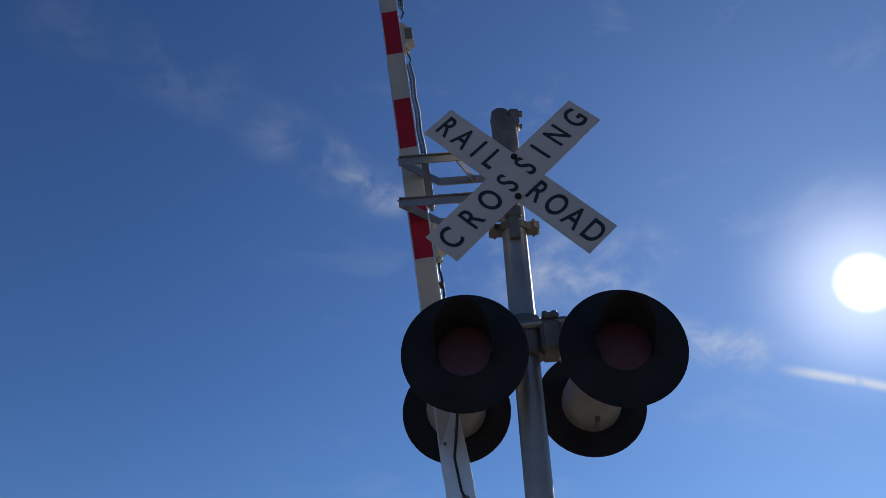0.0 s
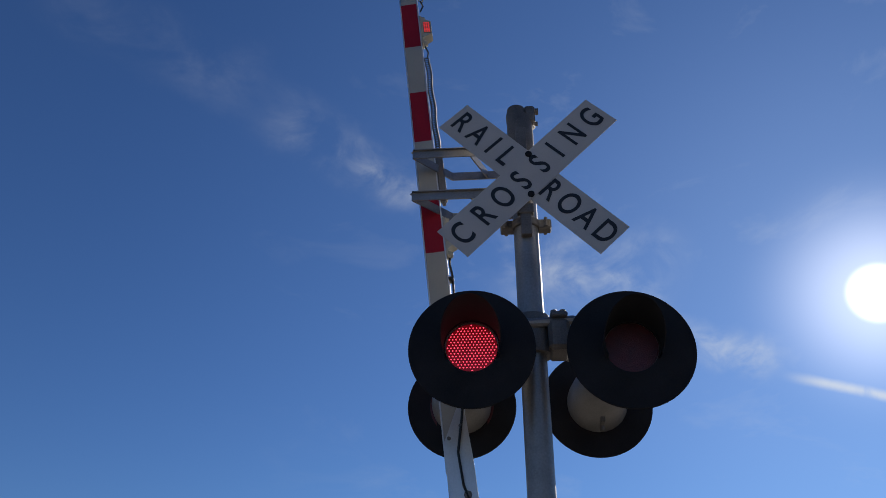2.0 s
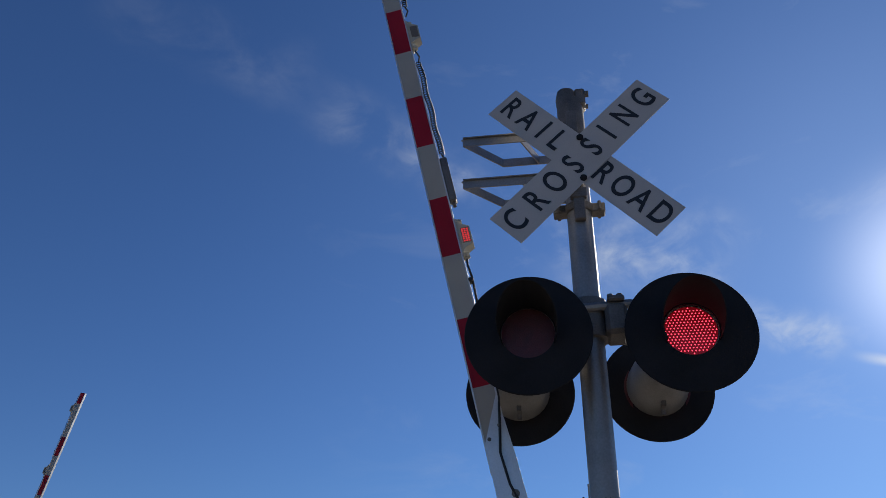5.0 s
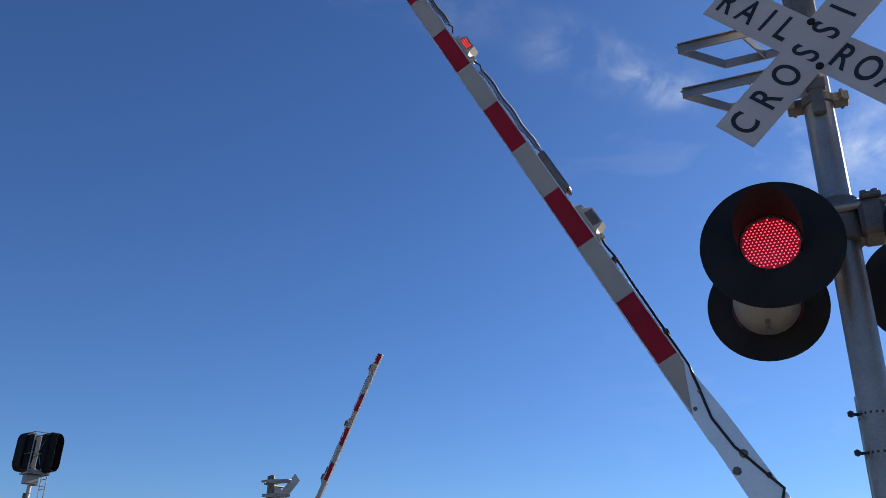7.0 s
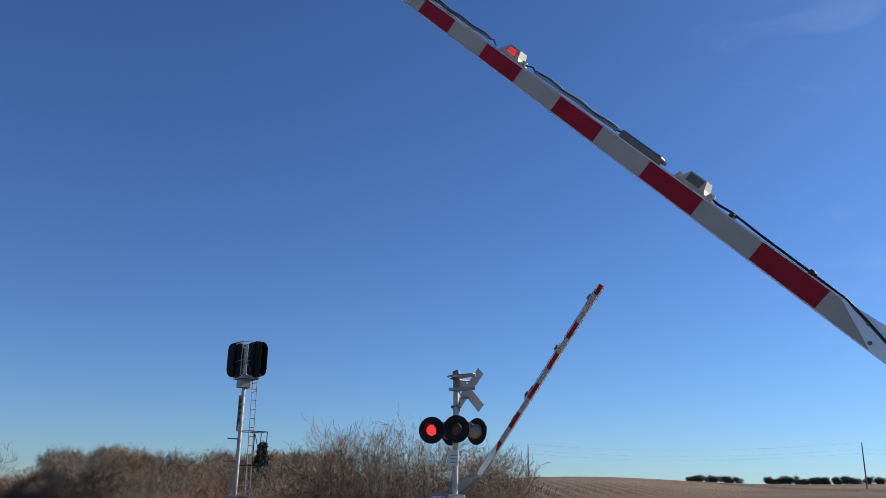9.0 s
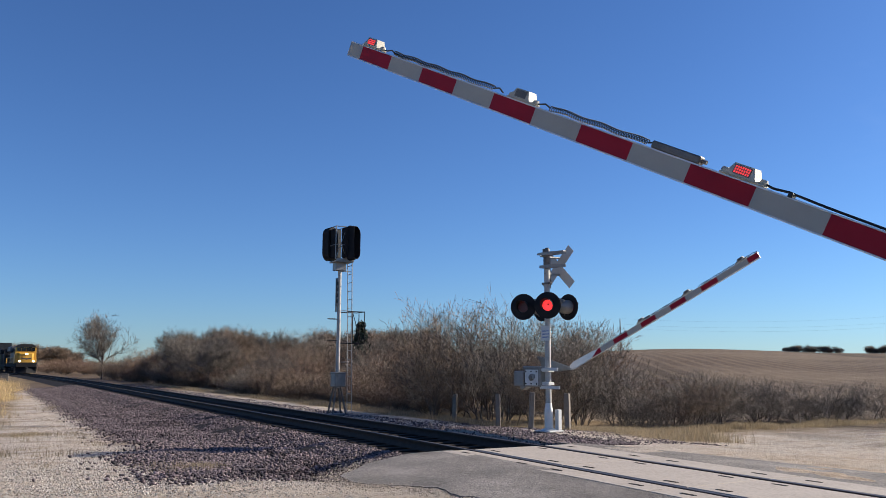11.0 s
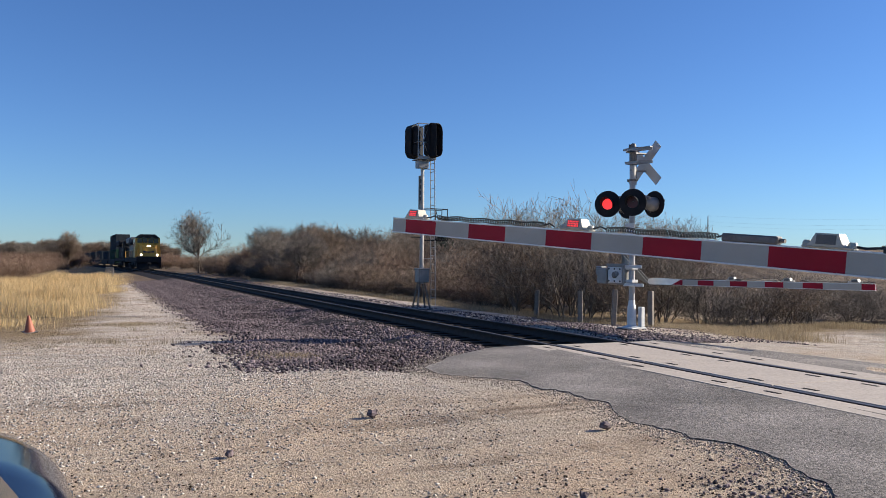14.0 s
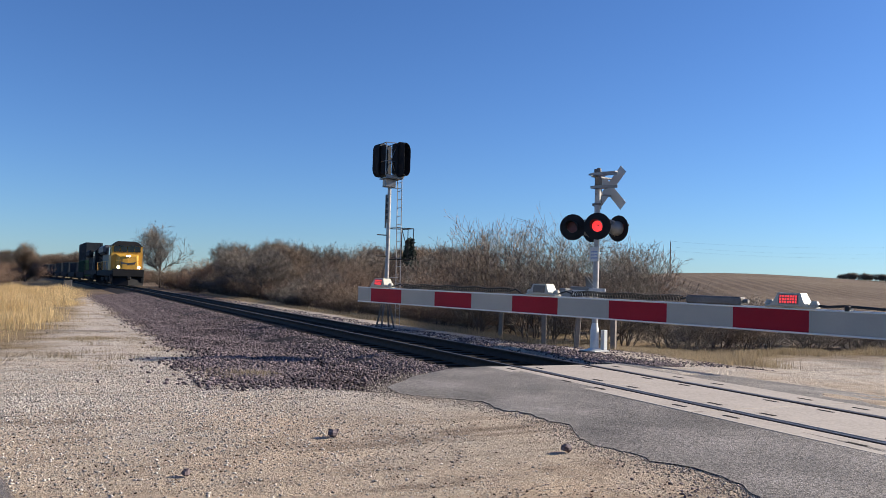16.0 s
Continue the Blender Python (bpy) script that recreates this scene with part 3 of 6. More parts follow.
def scatter_rock(name, label, n, place, size, mat, seed, kind="stuff"):
    """Loose broken stones: place(rng, n) gives x, y and the height of the ground."""
    rng = np.random.default_rng(seed)
    x, y, z = place(rng, n)
    n = len(x)
    base = np.array([(1, 0, 0), (-1, 0, 0), (0, 1, 0), (0, -1, 0), (0, 0, 1), (0, 0, -1)], float)
    tri = np.array([(0, 2, 4), (2, 1, 4), (1, 3, 4), (3, 0, 4), (2, 0, 5), (1, 2, 5), (3, 1, 5), (0, 3, 5)])
    s = size[0] + (size[1] - size[0]) * rng.random(n) ** 2
    pts = base[None] * (s[:, None, None] * rng.uniform(0.55, 1.15, (n, 6, 1))) + rng.normal(0, 0.18, (n, 6, 3)) * s[:, None, None]
    a, b = rng.uniform(0, 6.28, n), rng.uniform(0, 6.28, n)
    ca, sa, cb, sb = np.cos(a), np.sin(a), np.cos(b), np.sin(b)
    px, py, pz = pts[..., 0], pts[..., 1], pts[..., 2]
    px, py = px * ca[:, None] - py * sa[:, None], px * sa[:, None] + py * ca[:, None]
    px, pz = px * cb[:, None] - pz * sb[:, None], px * sb[:, None] + pz * cb[:, None]
    v = np.stack([px + x[:, None], py + y[:, None], pz * 0.75 + (z + s * 0.18)[:, None]], -1).reshape(-1, 3)
    f = (tri[None] + 6 * np.arange(n)[:, None, None]).reshape(-1, 3)
    tagged(new(name, soup(name, v, f, mat)), label, "stones", kind=kind)


def bed_z(off, y):
    return track_z(y) + np.interp(off, (-5.0, -3.9, -2.6, -1.75, -0.8, 0.8, 1.75, 2.6, 3.5), (-0.95, -0.62, -0.34, -0.205, -0.225, -0.225, -0.205, -0.36, -0.70))


def on_bed(rng, n):
    y = PANEL_Y1 + 0.1 + 62 * rng.random(n) ** 2.2
    thin = -4.3 - np.abs(rng.normal(0, 0.45, n)) * np.where(y < 17, 1.6, 1.0)
    off = np.where(rng.random(n) < 0.86, np.where(rng.random(n) < 0.24, thin, rng.uniform(-4.6, -1.2, n)), rng.uniform(1.2, 3.2, n))
    hump = 0.10 * np.clip(np.sin(y * 0.9) * np.sin(off * 1.7 + y * 0.4), 0, 1) * (off < -2.6) * (y < 34)
    z = np.maximum(bed_z(off, y), surface_z(track_x(y) + off, y)) + hump * rng.random(n)
    return track_x(y) + off, y, z


def heap(rng, n):
    """Spilled ballast beside the crossing."""
    y = rng.normal(13.0, 1.7, n)
    x = rng.normal(4.2, 1.25, n)
    keep = (x > 2.0) & (x < 6.9) & (y > 10.9 - (x - 4.5) * 0.1 + np.abs(rng.normal(0, 0.5, n))) & (y < 18)
    x, y = x[keep], y[keep]
    h = 0.20 * np.exp(-((x - 4.9) / 0.9) ** 2 - ((y - 13.2) / 1.3) ** 2) + 0.10 * np.exp(-((x - 3.9) / 0.6) ** 2 - ((y - 12.2) / 0.8) ** 2)
    return x, y, np.maximum(ground_z(x, y), bed_z(x - track_x(y), y)) + h * rng.random(len(x))


scatter_rock("ballast_stones", "loose purplish grey ballast stones beside the rails", 98000, on_bed, (0.020, 0.055), BALLAST, 11)
scatter_rock("spilled_ballast", "heaped dark ballast stones spilled beside the paving", 15000, heap, (0.012, 0.042), BALLAST, 12)


# ---------------------------------------------------------------- crossing surface
def build_crossing():
    # asphalt apron on the near side, with a ragged broken edge
    rng = np.random.default_rng(8)
    edge = [(7.05, 12.3), (6.2, 12.2), (5.2, 11.6), (4.35, 10.6), (4.25, 9.9), (4.8, 9.3), (5.0, 8.3), (5.0, 7.2), (4.75, 6.3), (4.80, 5.5), (4.95, 4.9),
            (4.7, 4.2), (4.1, 3.4), (3.2, 2.6), (1.5, 1.6), (-3.0, 0.3), (-14, -3.0), (-14, -9.5), (-2, -6), (4, -5), (6.8, -4.2), (7.05, -2)]
    fine = []
    for i, p in enumerate(edge):
        q = edge[(i + 1) % len(edge)]
        n = max(1, int(math.dist(p, q) / 0.09)) if 0 < i < 15 else 4
        for k in range(n):
            t = k / n
            w = 0.05 if 0 < i < 15 else 0.0
            x, y = p[0] + (q[0] - p[0]) * t, p[1] + (q[1] - p[1]) * t
            j = noise.noise(Vector((x * 1.6, y * 1.6, 2))) * 0.22 + noise.noise(Vector((x * 7, y * 7, 9))) * 0.07 if w else 0.0
            fine.append((x + j, y + j * 0.6))

    def top(x, y):
        t = float(smooth01(3.6, 7.1, np.array(x)))
        return 0.031 + (RAIL_Z - 0.004 - 0.031) * t
    bm = bmesh.new()
    ring = [bm.verts.new((x, y, top(x, y))) for x, y in fine]
    face = bm.faces.new(ring)
    bmesh.ops.triangulate(bm, faces=[face])
    bmesh.ops.subdivide_edges(bm, edges=[e for e in bm.edges if e.calc_length() > 0.8], cuts=2, use_grid_fill=False)
    bmesh.ops.triangulate(bm, faces=bm.faces[:])
    for q in bm.verts:
        q.co.z = top(q.co.x, q.co.y) + noise.noise(q.co * 0.7) * 0.008
    ext = bmesh.ops.extrude_face_region(bm, geom=bm.faces[:])
    for q in ext["geom"]:
        if isinstance(q, bmesh.types.BMVert):
            q.co.z -= 0.22
    bmesh.ops.recalc_face_normals(bm, faces=bm.faces[:])
    me = bpy.data.meshes.new("road_apron")
    bm.to_mesh(me)
    bm.free()
    me.materials.append(ASPHALT)
    tagged(new("road_apron", me), "worn grey asphalt apron with a broken crumbling edge", "road", kind="structure")
    far = Mesh()
    pts = [(9.55, 12.6), (10.3, 12.1), (10.9, 10.5), (11.6, 7.5), (13.5, 2.0), (13.0, -5), (9.55, -5)]
    n = len(pts)
    far.add([(x, y, RAIL_Z - 0.008 - 0.05 * (x - 9.5)) for x, y in pts] + [(x, y, -0.25) for x, y in pts],
            [tuple(range(n))] + [(i, (i + 1) % n, (i + 1) % n + n, i + n) for i in range(n)])
    tagged(part("road_far", far, ASPHALT, smooth=False), "narrow worn asphalt strip beyond the rails", "road", kind="structure")

    # concrete panels between and beside the rails
    deck = thing("crossing_deck", pose(0, 0, 0), "pale concrete grade crossing panels set between the rails", "crossing deck")
    tagged(deck, kind="structure")
    length = 2.44
    panels = {"gauge": (-0.645, 0.645), "field_near": (-1.30, -0.828), "field_far": (0.828, 1.42)}
    for key, (a, b) in panels.items():
        data = Mesh().box((a, 0.006, -0.20), (b, length - 0.006, -0.004), 0, 0.012).data("concrete_panel", CONCRETE)
        y = PANEL_Y1 - length
        while y > PANEL_Y0 - 1:
            ob = new("concrete_panel", data)
            ob.parent = deck
            ob.matrix_basis = pose(8.10, y, RAIL_Z, 0, 0, 0)
            # dark lifting slots near the ends
            for dy in (0.42, length - 0.42):
                for dx in ((a + 0.16, b - 0.16) if b - a > 1 else ((a + b) / 2,)):
                    s = Mesh().box((dx - 0.025, dy - 0.11, -0.010), (dx + 0.025, dy + 0.11, 0.0005), 0, 0.0)
                    part("lifting_slot", s, TIE, ob, smooth=False)
            y -= length
    for dx in (-0.753, 0.753):
        for s0, s1 in ((-0.108, -0.040), (0.040, 0.075)) if dx > 0 else ((-0.075, -0.040), (0.040, 0.108)):
            g = Mesh().box((8.10 + dx + s0, PANEL_Y0, RAIL_Z - 0.22), (8.10 + dx + s1, PANEL_Y1, RAIL_Z - 0.15))
            part("rubber_flangeway", g, CABLE, deck, smooth=False)


build_crossing()


# ---------------------------------------------------------------- crossing signals with gates
def letters(name, text, size, parent, m, spacing=1.0):
    cu = bpy.data.curves.new(name, "FONT")
    cu.body, cu.size, cu.align_x, cu.align_y, cu.extrude, cu.space_character, cu.offset = text, size, "CENTER", "CENTER", 0.0015, spacing, size * 0.012
    ob = bpy.data.objects.new(name, cu)
    scene.collection.objects.link(ob)
    dg = bpy.context.evaluated_depsgraph_get()
    me = bpy.data.meshes.new_from_object(ob.evaluated_get(dg))
    bpy.data.objects.remove(ob)
    me.materials.clear()
    me.materials.append(BLACK)
    o = new(name, me)
    o.parent, o.matrix_basis = parent, m
    return o


def flasher(parent, x, y, z, facing, detail, mats, turn=0):
    """A round flashing lamp; facing -1 looks at the road's drivers, 1 at the track. Returns its two shutters."""
    s = facing
    lamp = part("flasher_lamp", Mesh().lathe([(0.05, 0.30), (0.10, 0.27), (0.150, 0.17), (0.165, 0.04), (0.165, 0.0)], (0, 0, 0), (-s, 0, 0), 28),
                SILVER, parent, "round red flashing lamp with a black background plate", at=pose(x, y, z, 0, 0, turn))
    # latch and rib on the back of the housing
    part("latch", Mesh().box((-s * 0.17 - 0.02, -0.012, -0.168), (-s * 0.17 + 0.05, 0.012, -0.125), 0, 0.004).lathe([(0.012, 0), (0.012, 0.03)], (-s * 0.12, 0.0, -0.165), (0, 0, -1), 8), CASTING, lamp)
    plate = Mesh().lathe([(0.128, 0.012), (0.300, 0.0), (0.304, -0.006), (0.300, -0.012), (0.128, 0.0)], (s * 0.012, 0, 0), (s, 0, 0), 56, closed=True)
    part("background_plate", plate, PLATE, lamp, "matt black round background plate")
    # hood over the upper half
    hood = Mesh()
    n = 22
    vs, fs = [], []
    for i in range(n + 1):
        a = radians(-28 + 236 * i / n)
        depth = 0.29 * (0.30 + 0.70 * max(0.0, math.sin(a) * 0.75 + 0.25))
        for r in (0.137, 0.133):
            vs += [(s * 0.015, r * math.cos(a), r * math.sin(a)), (s * (0.015 + depth), r * 1.03 * math.cos(a), r * 1.03 * math.sin(a))]
    for i in range(n):
        a = i * 4
        fs += [(a, a + 1, a + 5, a + 4), (a + 2, a + 6, a + 7, a + 3), (a + 1, a + 3, a + 7, a + 5), (a, a + 4, a + 6, a + 2)]
    hood.add(vs, fs)
    part("hood", hood, PLATE, lamp, "black sheet metal hood")
    if detail:
        board = Mesh().lathe([(0.122, 0), (0.122, 0.004)], (s * 0.0, 0, 0), (s, 0, 0), 36)
        part("led_board", board, LED_BACK, lamp)
        dots = Mesh()
        step = 0.0165
        for i in range(-8, 9):
            for j in range(-9, 10):
                py, pz = (i + (j % 2) * 0.5) * step, j * step * 0.87
                if py * py + pz * pz < 0.116 ** 2:
                    r = 0.0042
                    dots.add([(s * 0.009, py, pz), (s * 0.005, py + r, pz), (s * 0.005, py, pz + r), (s * 0.005, py - r, pz), (s * 0.005, py, pz - r)],
                             [(0, 1, 2), (0, 2, 3), (0, 3, 4), (0, 4, 1)])
        part("led_dots", dots, LED_DOT, lamp, "grid of small red diodes", smooth=False)
    else:
        part("led_board", Mesh().lathe([(0.122, 0), (0.122, 0.004)], (0, 0, 0), (s, 0, 0), 24), mats, lamp)
    # two half shutters that slide behind the plate
    shutters = []
    for side in (-1, 1):
        out = [(0.126 * side * math.sin(radians(a)), 0.126 * math.cos(radians(a))) for a in range(0, 181, 10)]
        sh = part("shutter", Mesh().slab(out, s * 0.0095 - 0.001, s * 0.0095 + 0.001), LENS_OFF, lamp, "dark red shutter half")
        shutters.append((sh, side))
    return shutters


def crossing_signal(m, label, near):
    root = thing("crossing_signal", m, label, "railroad signal", "signals of the crossing")
    # foot and mast
    part("foundation", Mesh().box((-0.34, -0.34, -0.35), (0.34, 0.34, 0.015), 0, 0.02), CONCRETE, root, "square concrete foundation")
    part("mast_base", Mesh().lathe([(0.20, 0.06), (0.20, 0.09), (0.10, 0.13), (0.095, 0.56), (0.08, 0.60), (0.07, 0.70)], n=24)
         .box((-0.22, 0.09, 0.09), (-0.10, 0.2, 0.55), 0, 0.01).box((-0.24, -0.24, 0.055), (0.24, 0.24, 0.085), 0, 0.01), WHITEPAINT, root, "white cast junction box base")
    top = 0.0 if near else -0.46
    part("mast", Mesh().lathe([(0.0675, 0.6), (0.0675, 4.30 + top)], n=28), GALV if near else PALE_GALV, root, "weathered aluminium pipe mast")
    cap = Mesh().lathe([(0.072, 4.26), (0.076, 4.30), (0.076, 4.60), (0.070, 4.66)], n=26).lathe([(0.058, 4.62), (0.062, 4.68), (0.052, 4.735), (0.025, 4.755)], (0, 0.018, 0), n=20)
    cap.box((-0.045, -0.092, 4.61), (0.05, -0.03, 4.735), 0, 0.012).box((-0.085, 0.01, 4.3), (-0.072, 0.02, 4.6), 0, 0.002)
    cap.lathe([(0.02, 0), (0.02, 0.025)], (-0.02, -0.088, 4.70), (0, -1, 0), 10).lathe([(0.014, 0), (0.014, 0.02)], (0.02, -0.088, 4.64), (0, -1, 0), 8)
    part("mast_cap", cap, CASTING, root, "dull cast mast cap with a hinged lid", at=pose(0, 0, top))
    # band under the crossbuck, with lugs and bolts
    band = Mesh().lathe([(0.078, 3.885), (0.082, 3.89), (0.082, 3.925), (0.078, 3.93)], n=26)
    for sy in (-1, 1):
        band.box((-0.035, sy * 0.075 - 0.012, 3.88), (0.035, sy * 0.115 + 0.012 * sy + 0.012, 3.935), 0, 0.006) if sy > 0 else band.box((-0.035, -0.139, 3.88), (0.035, -0.063, 3.935), 0, 0.006)
        for dx in (-0.045, 0.045):
            band.lathe([(0.010, 0), (0.010, 0.05)], (dx, sy * 0.108, 3.885), (0, 0, 1), 6)
    part("mast_band", band, CASTING, root, at=pose(0, 0, top))
    bracket = Mesh().box((-0.105, -0.030, 3.80), (-0.065, 0.030, 4.52), 0, 0.004).box((-0.115, -0.045, 3.93), (-0.075, 0.045, 3.99), 0, 0.004)
    part("sign_bracket", bracket, CASTING, root, at=pose(0, 0, top))
    # crossbuck blades with their letters
    cz, cy = (4.17 if near else 3.85), -0.034
    out_x = 0.0 if near else 0.30
    if not near:
        for lo, hi in (((-0.44, -0.03, 4.06), (0.20, 0.03, 4.10)), ((-0.44, -0.03, 3.66), (0.07, 0.03, 3.70)), ((-0.05, -0.26, 4.14), (0.05, 0.55, 4.18))):
            part("sign_outrigger", Mesh().box(lo, hi, 0, 0.004), GALV, root, "flat bar that holds the sign off the mast", smooth=False)
    for k, (ang, words, x) in enumerate(((45, ("CROSSING",), -0.128), (-46.3, ("RAIL", "ROAD"), -0.122))):
        m_b = pose(x - out_x, cy, cz)
        ca, sa = math.cos(radians(ang)), math.sin(radians(ang))
        blade = Mesh()
        L, W = 0.61, 0.1145
        # the reader stands at -x: right is -y
        corners = [(-(u * ca - v * sa), u * sa + v * ca) for u, v in ((-L, -W), (L, -W), (L, W), (-L, W))]
        blade.slab(corners, -0.0015, 0.0015)
        ob = part("crossbuck_blade", blade, SHEET, root, "white crossbuck blade reading " + " ".join(words), smooth=False, at=m_b)
        # letter frame: text x along the blade, text y across, facing -x
        right, up = Vector((0, -ca, sa)), Vector((0, sa, ca))
        fr = Matrix((( -1.0 * 0, 0, -1), (right.y, up.y, 0), (right.z, up.z, 0))).to_4x4()
        places = {"CROSSING": (-0.527, -0.366, -0.21, -0.064, 0.088, 0.218, 0.367, 0.527), "RAIL": (-0.537, -0.406, -0.29, -0.183), "ROAD": (0.152, 0.285, 0.41, 0.54)}
        for wd in words:
            for ch, off in zip(wd, places[wd]):
                pos = Vector((-0.0025, 0, 0)) + right * off
                letters("letter", ch, 0.196, ob, Matrix.Translation(pos) @ fr @ Matrix.Diagonal((0.74, 1, 1, 1)))
    for dz in (-0.135, 0.135):
        part("bolt", Mesh().lathe([(0.019, 0), (0.019, 0.008), (0.010, 0.014)], (-0.130 - out_x, cy, cz + dz), (-1, 0, 0), 14), PLATE, root)
    # two hooked brackets that steady the raised arm
    for z in (4.48 + top * 0.8, 4.18 + top * 0.8):
        bars = [((0.06, 0.03), (0.06, 0.64)), ((0.06, 0.64), (0.30, 0.42)), ((0.30, 0.42), (0.30, 0.05)), ((0.06, 0.30), (0.30, 0.20)), ((0.30, 0.05), (0.04, 0.05))]
        rest = None
        for (x0, y0), (x1, y1) in bars:
            d = Vector((x1 - x0, y1 - y0, 0))
            tm = Matrix.Translation((x0, y0, z)) @ Matrix.Rotation(math.atan2(d.y, d.x), 4, "Z")
            n_l = d.length
            b = Mesh().add([tm @ Vector((x, yy, zz)) for x in (0, n_l) for yy, zz in ((-0.004, -0.028), (0.004, -0.028), (0.004, 0.022), (0.018, 0.022), (0.018, 0.028), (-0.004, 0.028))],
                           [tuple(range(6)), tuple(range(11, 5, -1))] + [(k, (k + 1) % 6, (k + 1) % 6 + 6, k + 6) for k in range(6)])
            o = part("arm_rest" if rest is None else "rest_bar", b, GALV, rest or root, "" if rest else "flat aluminium bracket that steadies the raised arm", smooth=False)
            rest = rest or o
    # lamp cross arm
    sh_x, z_b, z_f, yaw = (0.0, 3.085, 3.09, 0) if near else (0.13, 2.90, 2.90, 30)
    jb = Mesh().lathe([(0.095, 3.14), (0.10, 3.16), (0.10, 3.33), (0.095, 3.35)], n=22).box((-0.13, -0.185, 3.13), (0.06, -0.075, 3.30), 0, 0.02)
    jb.box((-0.145, -0.175, 3.295), (0.0, -0.09, 3.325), 0, 0.008).lathe([(0.016, 0), (0.016, 0.03)], (-0.09, -0.155, 3.32), (0, 0, 1), 8).lathe([(0.016, 0), (0.016, 0.03)], (-0.09, -0.11, 3.32), (0, 0, 1), 8)
    part("lamp_junction_box", jb, CASTING, root, "cast junction box clamped to the mast", at=pose(0, 0, z_f - 3.09))
    arm = Mesh()
    arm.tube([(-0.14, 0.40, 3.22), (-0.13, 0.20, 3.29), (-0.10, 0.0, 3.28), (-0.10, -0.2, 3.29), (-0.10, -0.46, 3.22)], 0.024, 10)
    arm.tube([(0.34, 0.40, 3.18), (0.28, 0.20, 3.25), (0.10, 0.0, 3.26), (0.28, -0.2, 3.25), (0.34, -0.38, 3.18)], 0.024, 10)
    part("lamp_arm", arm, GALV, root, "curved pipe arm that carries the lamps", at=pose(0, 0, z_f - 3.09))
    lamps = [flasher(root, -0.25 - sh_x, 0.30, z_f, -1, near, LED_FAR), flasher(root, -0.19 - sh_x, -0.455, z_f, -1, near, LED_FAR),
             flasher(root, 0.54 - sh_x, 0.39, z_b, 1, False, LED_FAR, yaw), flasher(root, 0.555 - sh_x, -0.36, z_b, 1, False, LED_FAR, yaw)]
    for x0, x1, y, z in ((-0.12, -0.10, 0.33, 3.2), (-0.10, -0.06, -0.455, 3.2), (0.34, 0.40, 0.39, 3.14), (0.34, 0.40, -0.36, 3.14)):
        part("lamp_neck", Mesh().rod((x0, y, z + 0.03), (x1, y, z - 0.05), 0.03, 0.035, 10), CASTING, root, at=pose(0, 0, z_f - 3.09))
    # perforated strapping and the small plate that it holds
    for z in (2.36, 2.20):
        st = Mesh().lathe([(0.070, z - 0.014), (0.071, z - 0.014), (0.071, z + 0.014), (0.070, z + 0.014)], n=26, closed=True)
        for i in range(20):
            a = 2 * math.pi * i / 20
            st.box((-0.0045, -0.0045, -0.0006), (0.0045, 0.0045, 0.0012), 1, turn=Matrix.Translation((0.0712 * math.cos(a), 0.0712 * math.sin(a), z)) @ Vector((0, 0, 1)).rotation_difference(Vector((math.cos(a), math.sin(a), 0))).to_matrix().to_4x4())
        st.rod((-0.03, 0.068, z), (-0.04, 0.105, z), 0.007, n=6, mat=1).rod((-0.036, 0.098, z), (-0.055, 0.098, z), 0.014, n=6, mat=1)
        part("strap", st, [GALV, BLACK], root, "perforated steel strap")
    sign = Mesh().box((0.072, -0.045, 2.02), (0.075, 0.072, 2.46), 0, 0.0) if near else Mesh().box((0.072, -0.14, 2.12), (0.075, 0.14, 2.46), 0, 0.0)
    sg = part("notice_plate", sign, WHITEPAINT, root, "small notice plate strapped to the mast", smooth=False)
    if not near:
        bar = Mesh()
        for k in range(3):
            bar.box((0.0755, -0.10, 2.19 + k * 0.07), (0.077, 0.10, 2.21 + k * 0.07))
        part("writing_bar", bar, BLUESIGN, sg, smooth=False)
    # gate mechanism
    mech = Mesh().box((-0.14, -0.62, 1.05), (0.16, -0.10, 1.50), 0, 0.03).box((-0.16, -0.64, 1.47), (0.18, -0.08, 1.53), 0, 0.012)
    mech.lathe([(0.06, 0), (0.06, 0.07)], (0.15, -0.30, 1.3), (1, 0, 0), 16)
    gm = part("gate_mechanism", mech, SILVER, root, "grey metal gate mechanism housing")
    part("cover_plate", Mesh().box((0.160, -0.58, 1.09), (0.178, -0.16, 1.45), 0, 0.008), WHITEPAINT, gm, "pale bolted cover plate", smooth=False)
    for by in (-0.54, -0.37, -0.20):
        for bz in (1.13, 1.41):
            part("cover_bolt", Mesh().lathe([(0.020, 0), (0.020, 0.012), (0.010, 0.016)], (0.178, by, bz), (1, 0, 0), 8), DARKMETAL, gm)
    part("crank_boss", Mesh().lathe([(0.075, 0), (0.075, 0.03), (0.05, 0.05)], (0.178, -0.36, 1.27), (1, 0, 0), 16), CASTING, gm)
    part("control_box", Mesh().box((-0.10, -0.98, 1.06), (0.14, -0.66, 1.42), 0, 0.02).box((-0.08, -0.68, 1.18), (0.08, -0.60, 1.30), 0, 0.01), SILVER, gm, "small grey control box")
    clamps = Mesh().box((-0.10, -0.12, 1.10), (0.10, 0.10, 1.17), 0, 0.01).box((-0.10, -0.12, 1.40), (0.10, 0.10, 1.47), 0, 0.01)
    clamps.box((0.10, -0.15, 1.02), (0.13, 0.45, 1.09), 0, 0.006).box((0.10, -0.15, 1.43), (0.13, 0.40, 1.50), 0, 0.006)
    part("mast_clamp", clamps, WHITEPAINT, root)
    return root, lamps


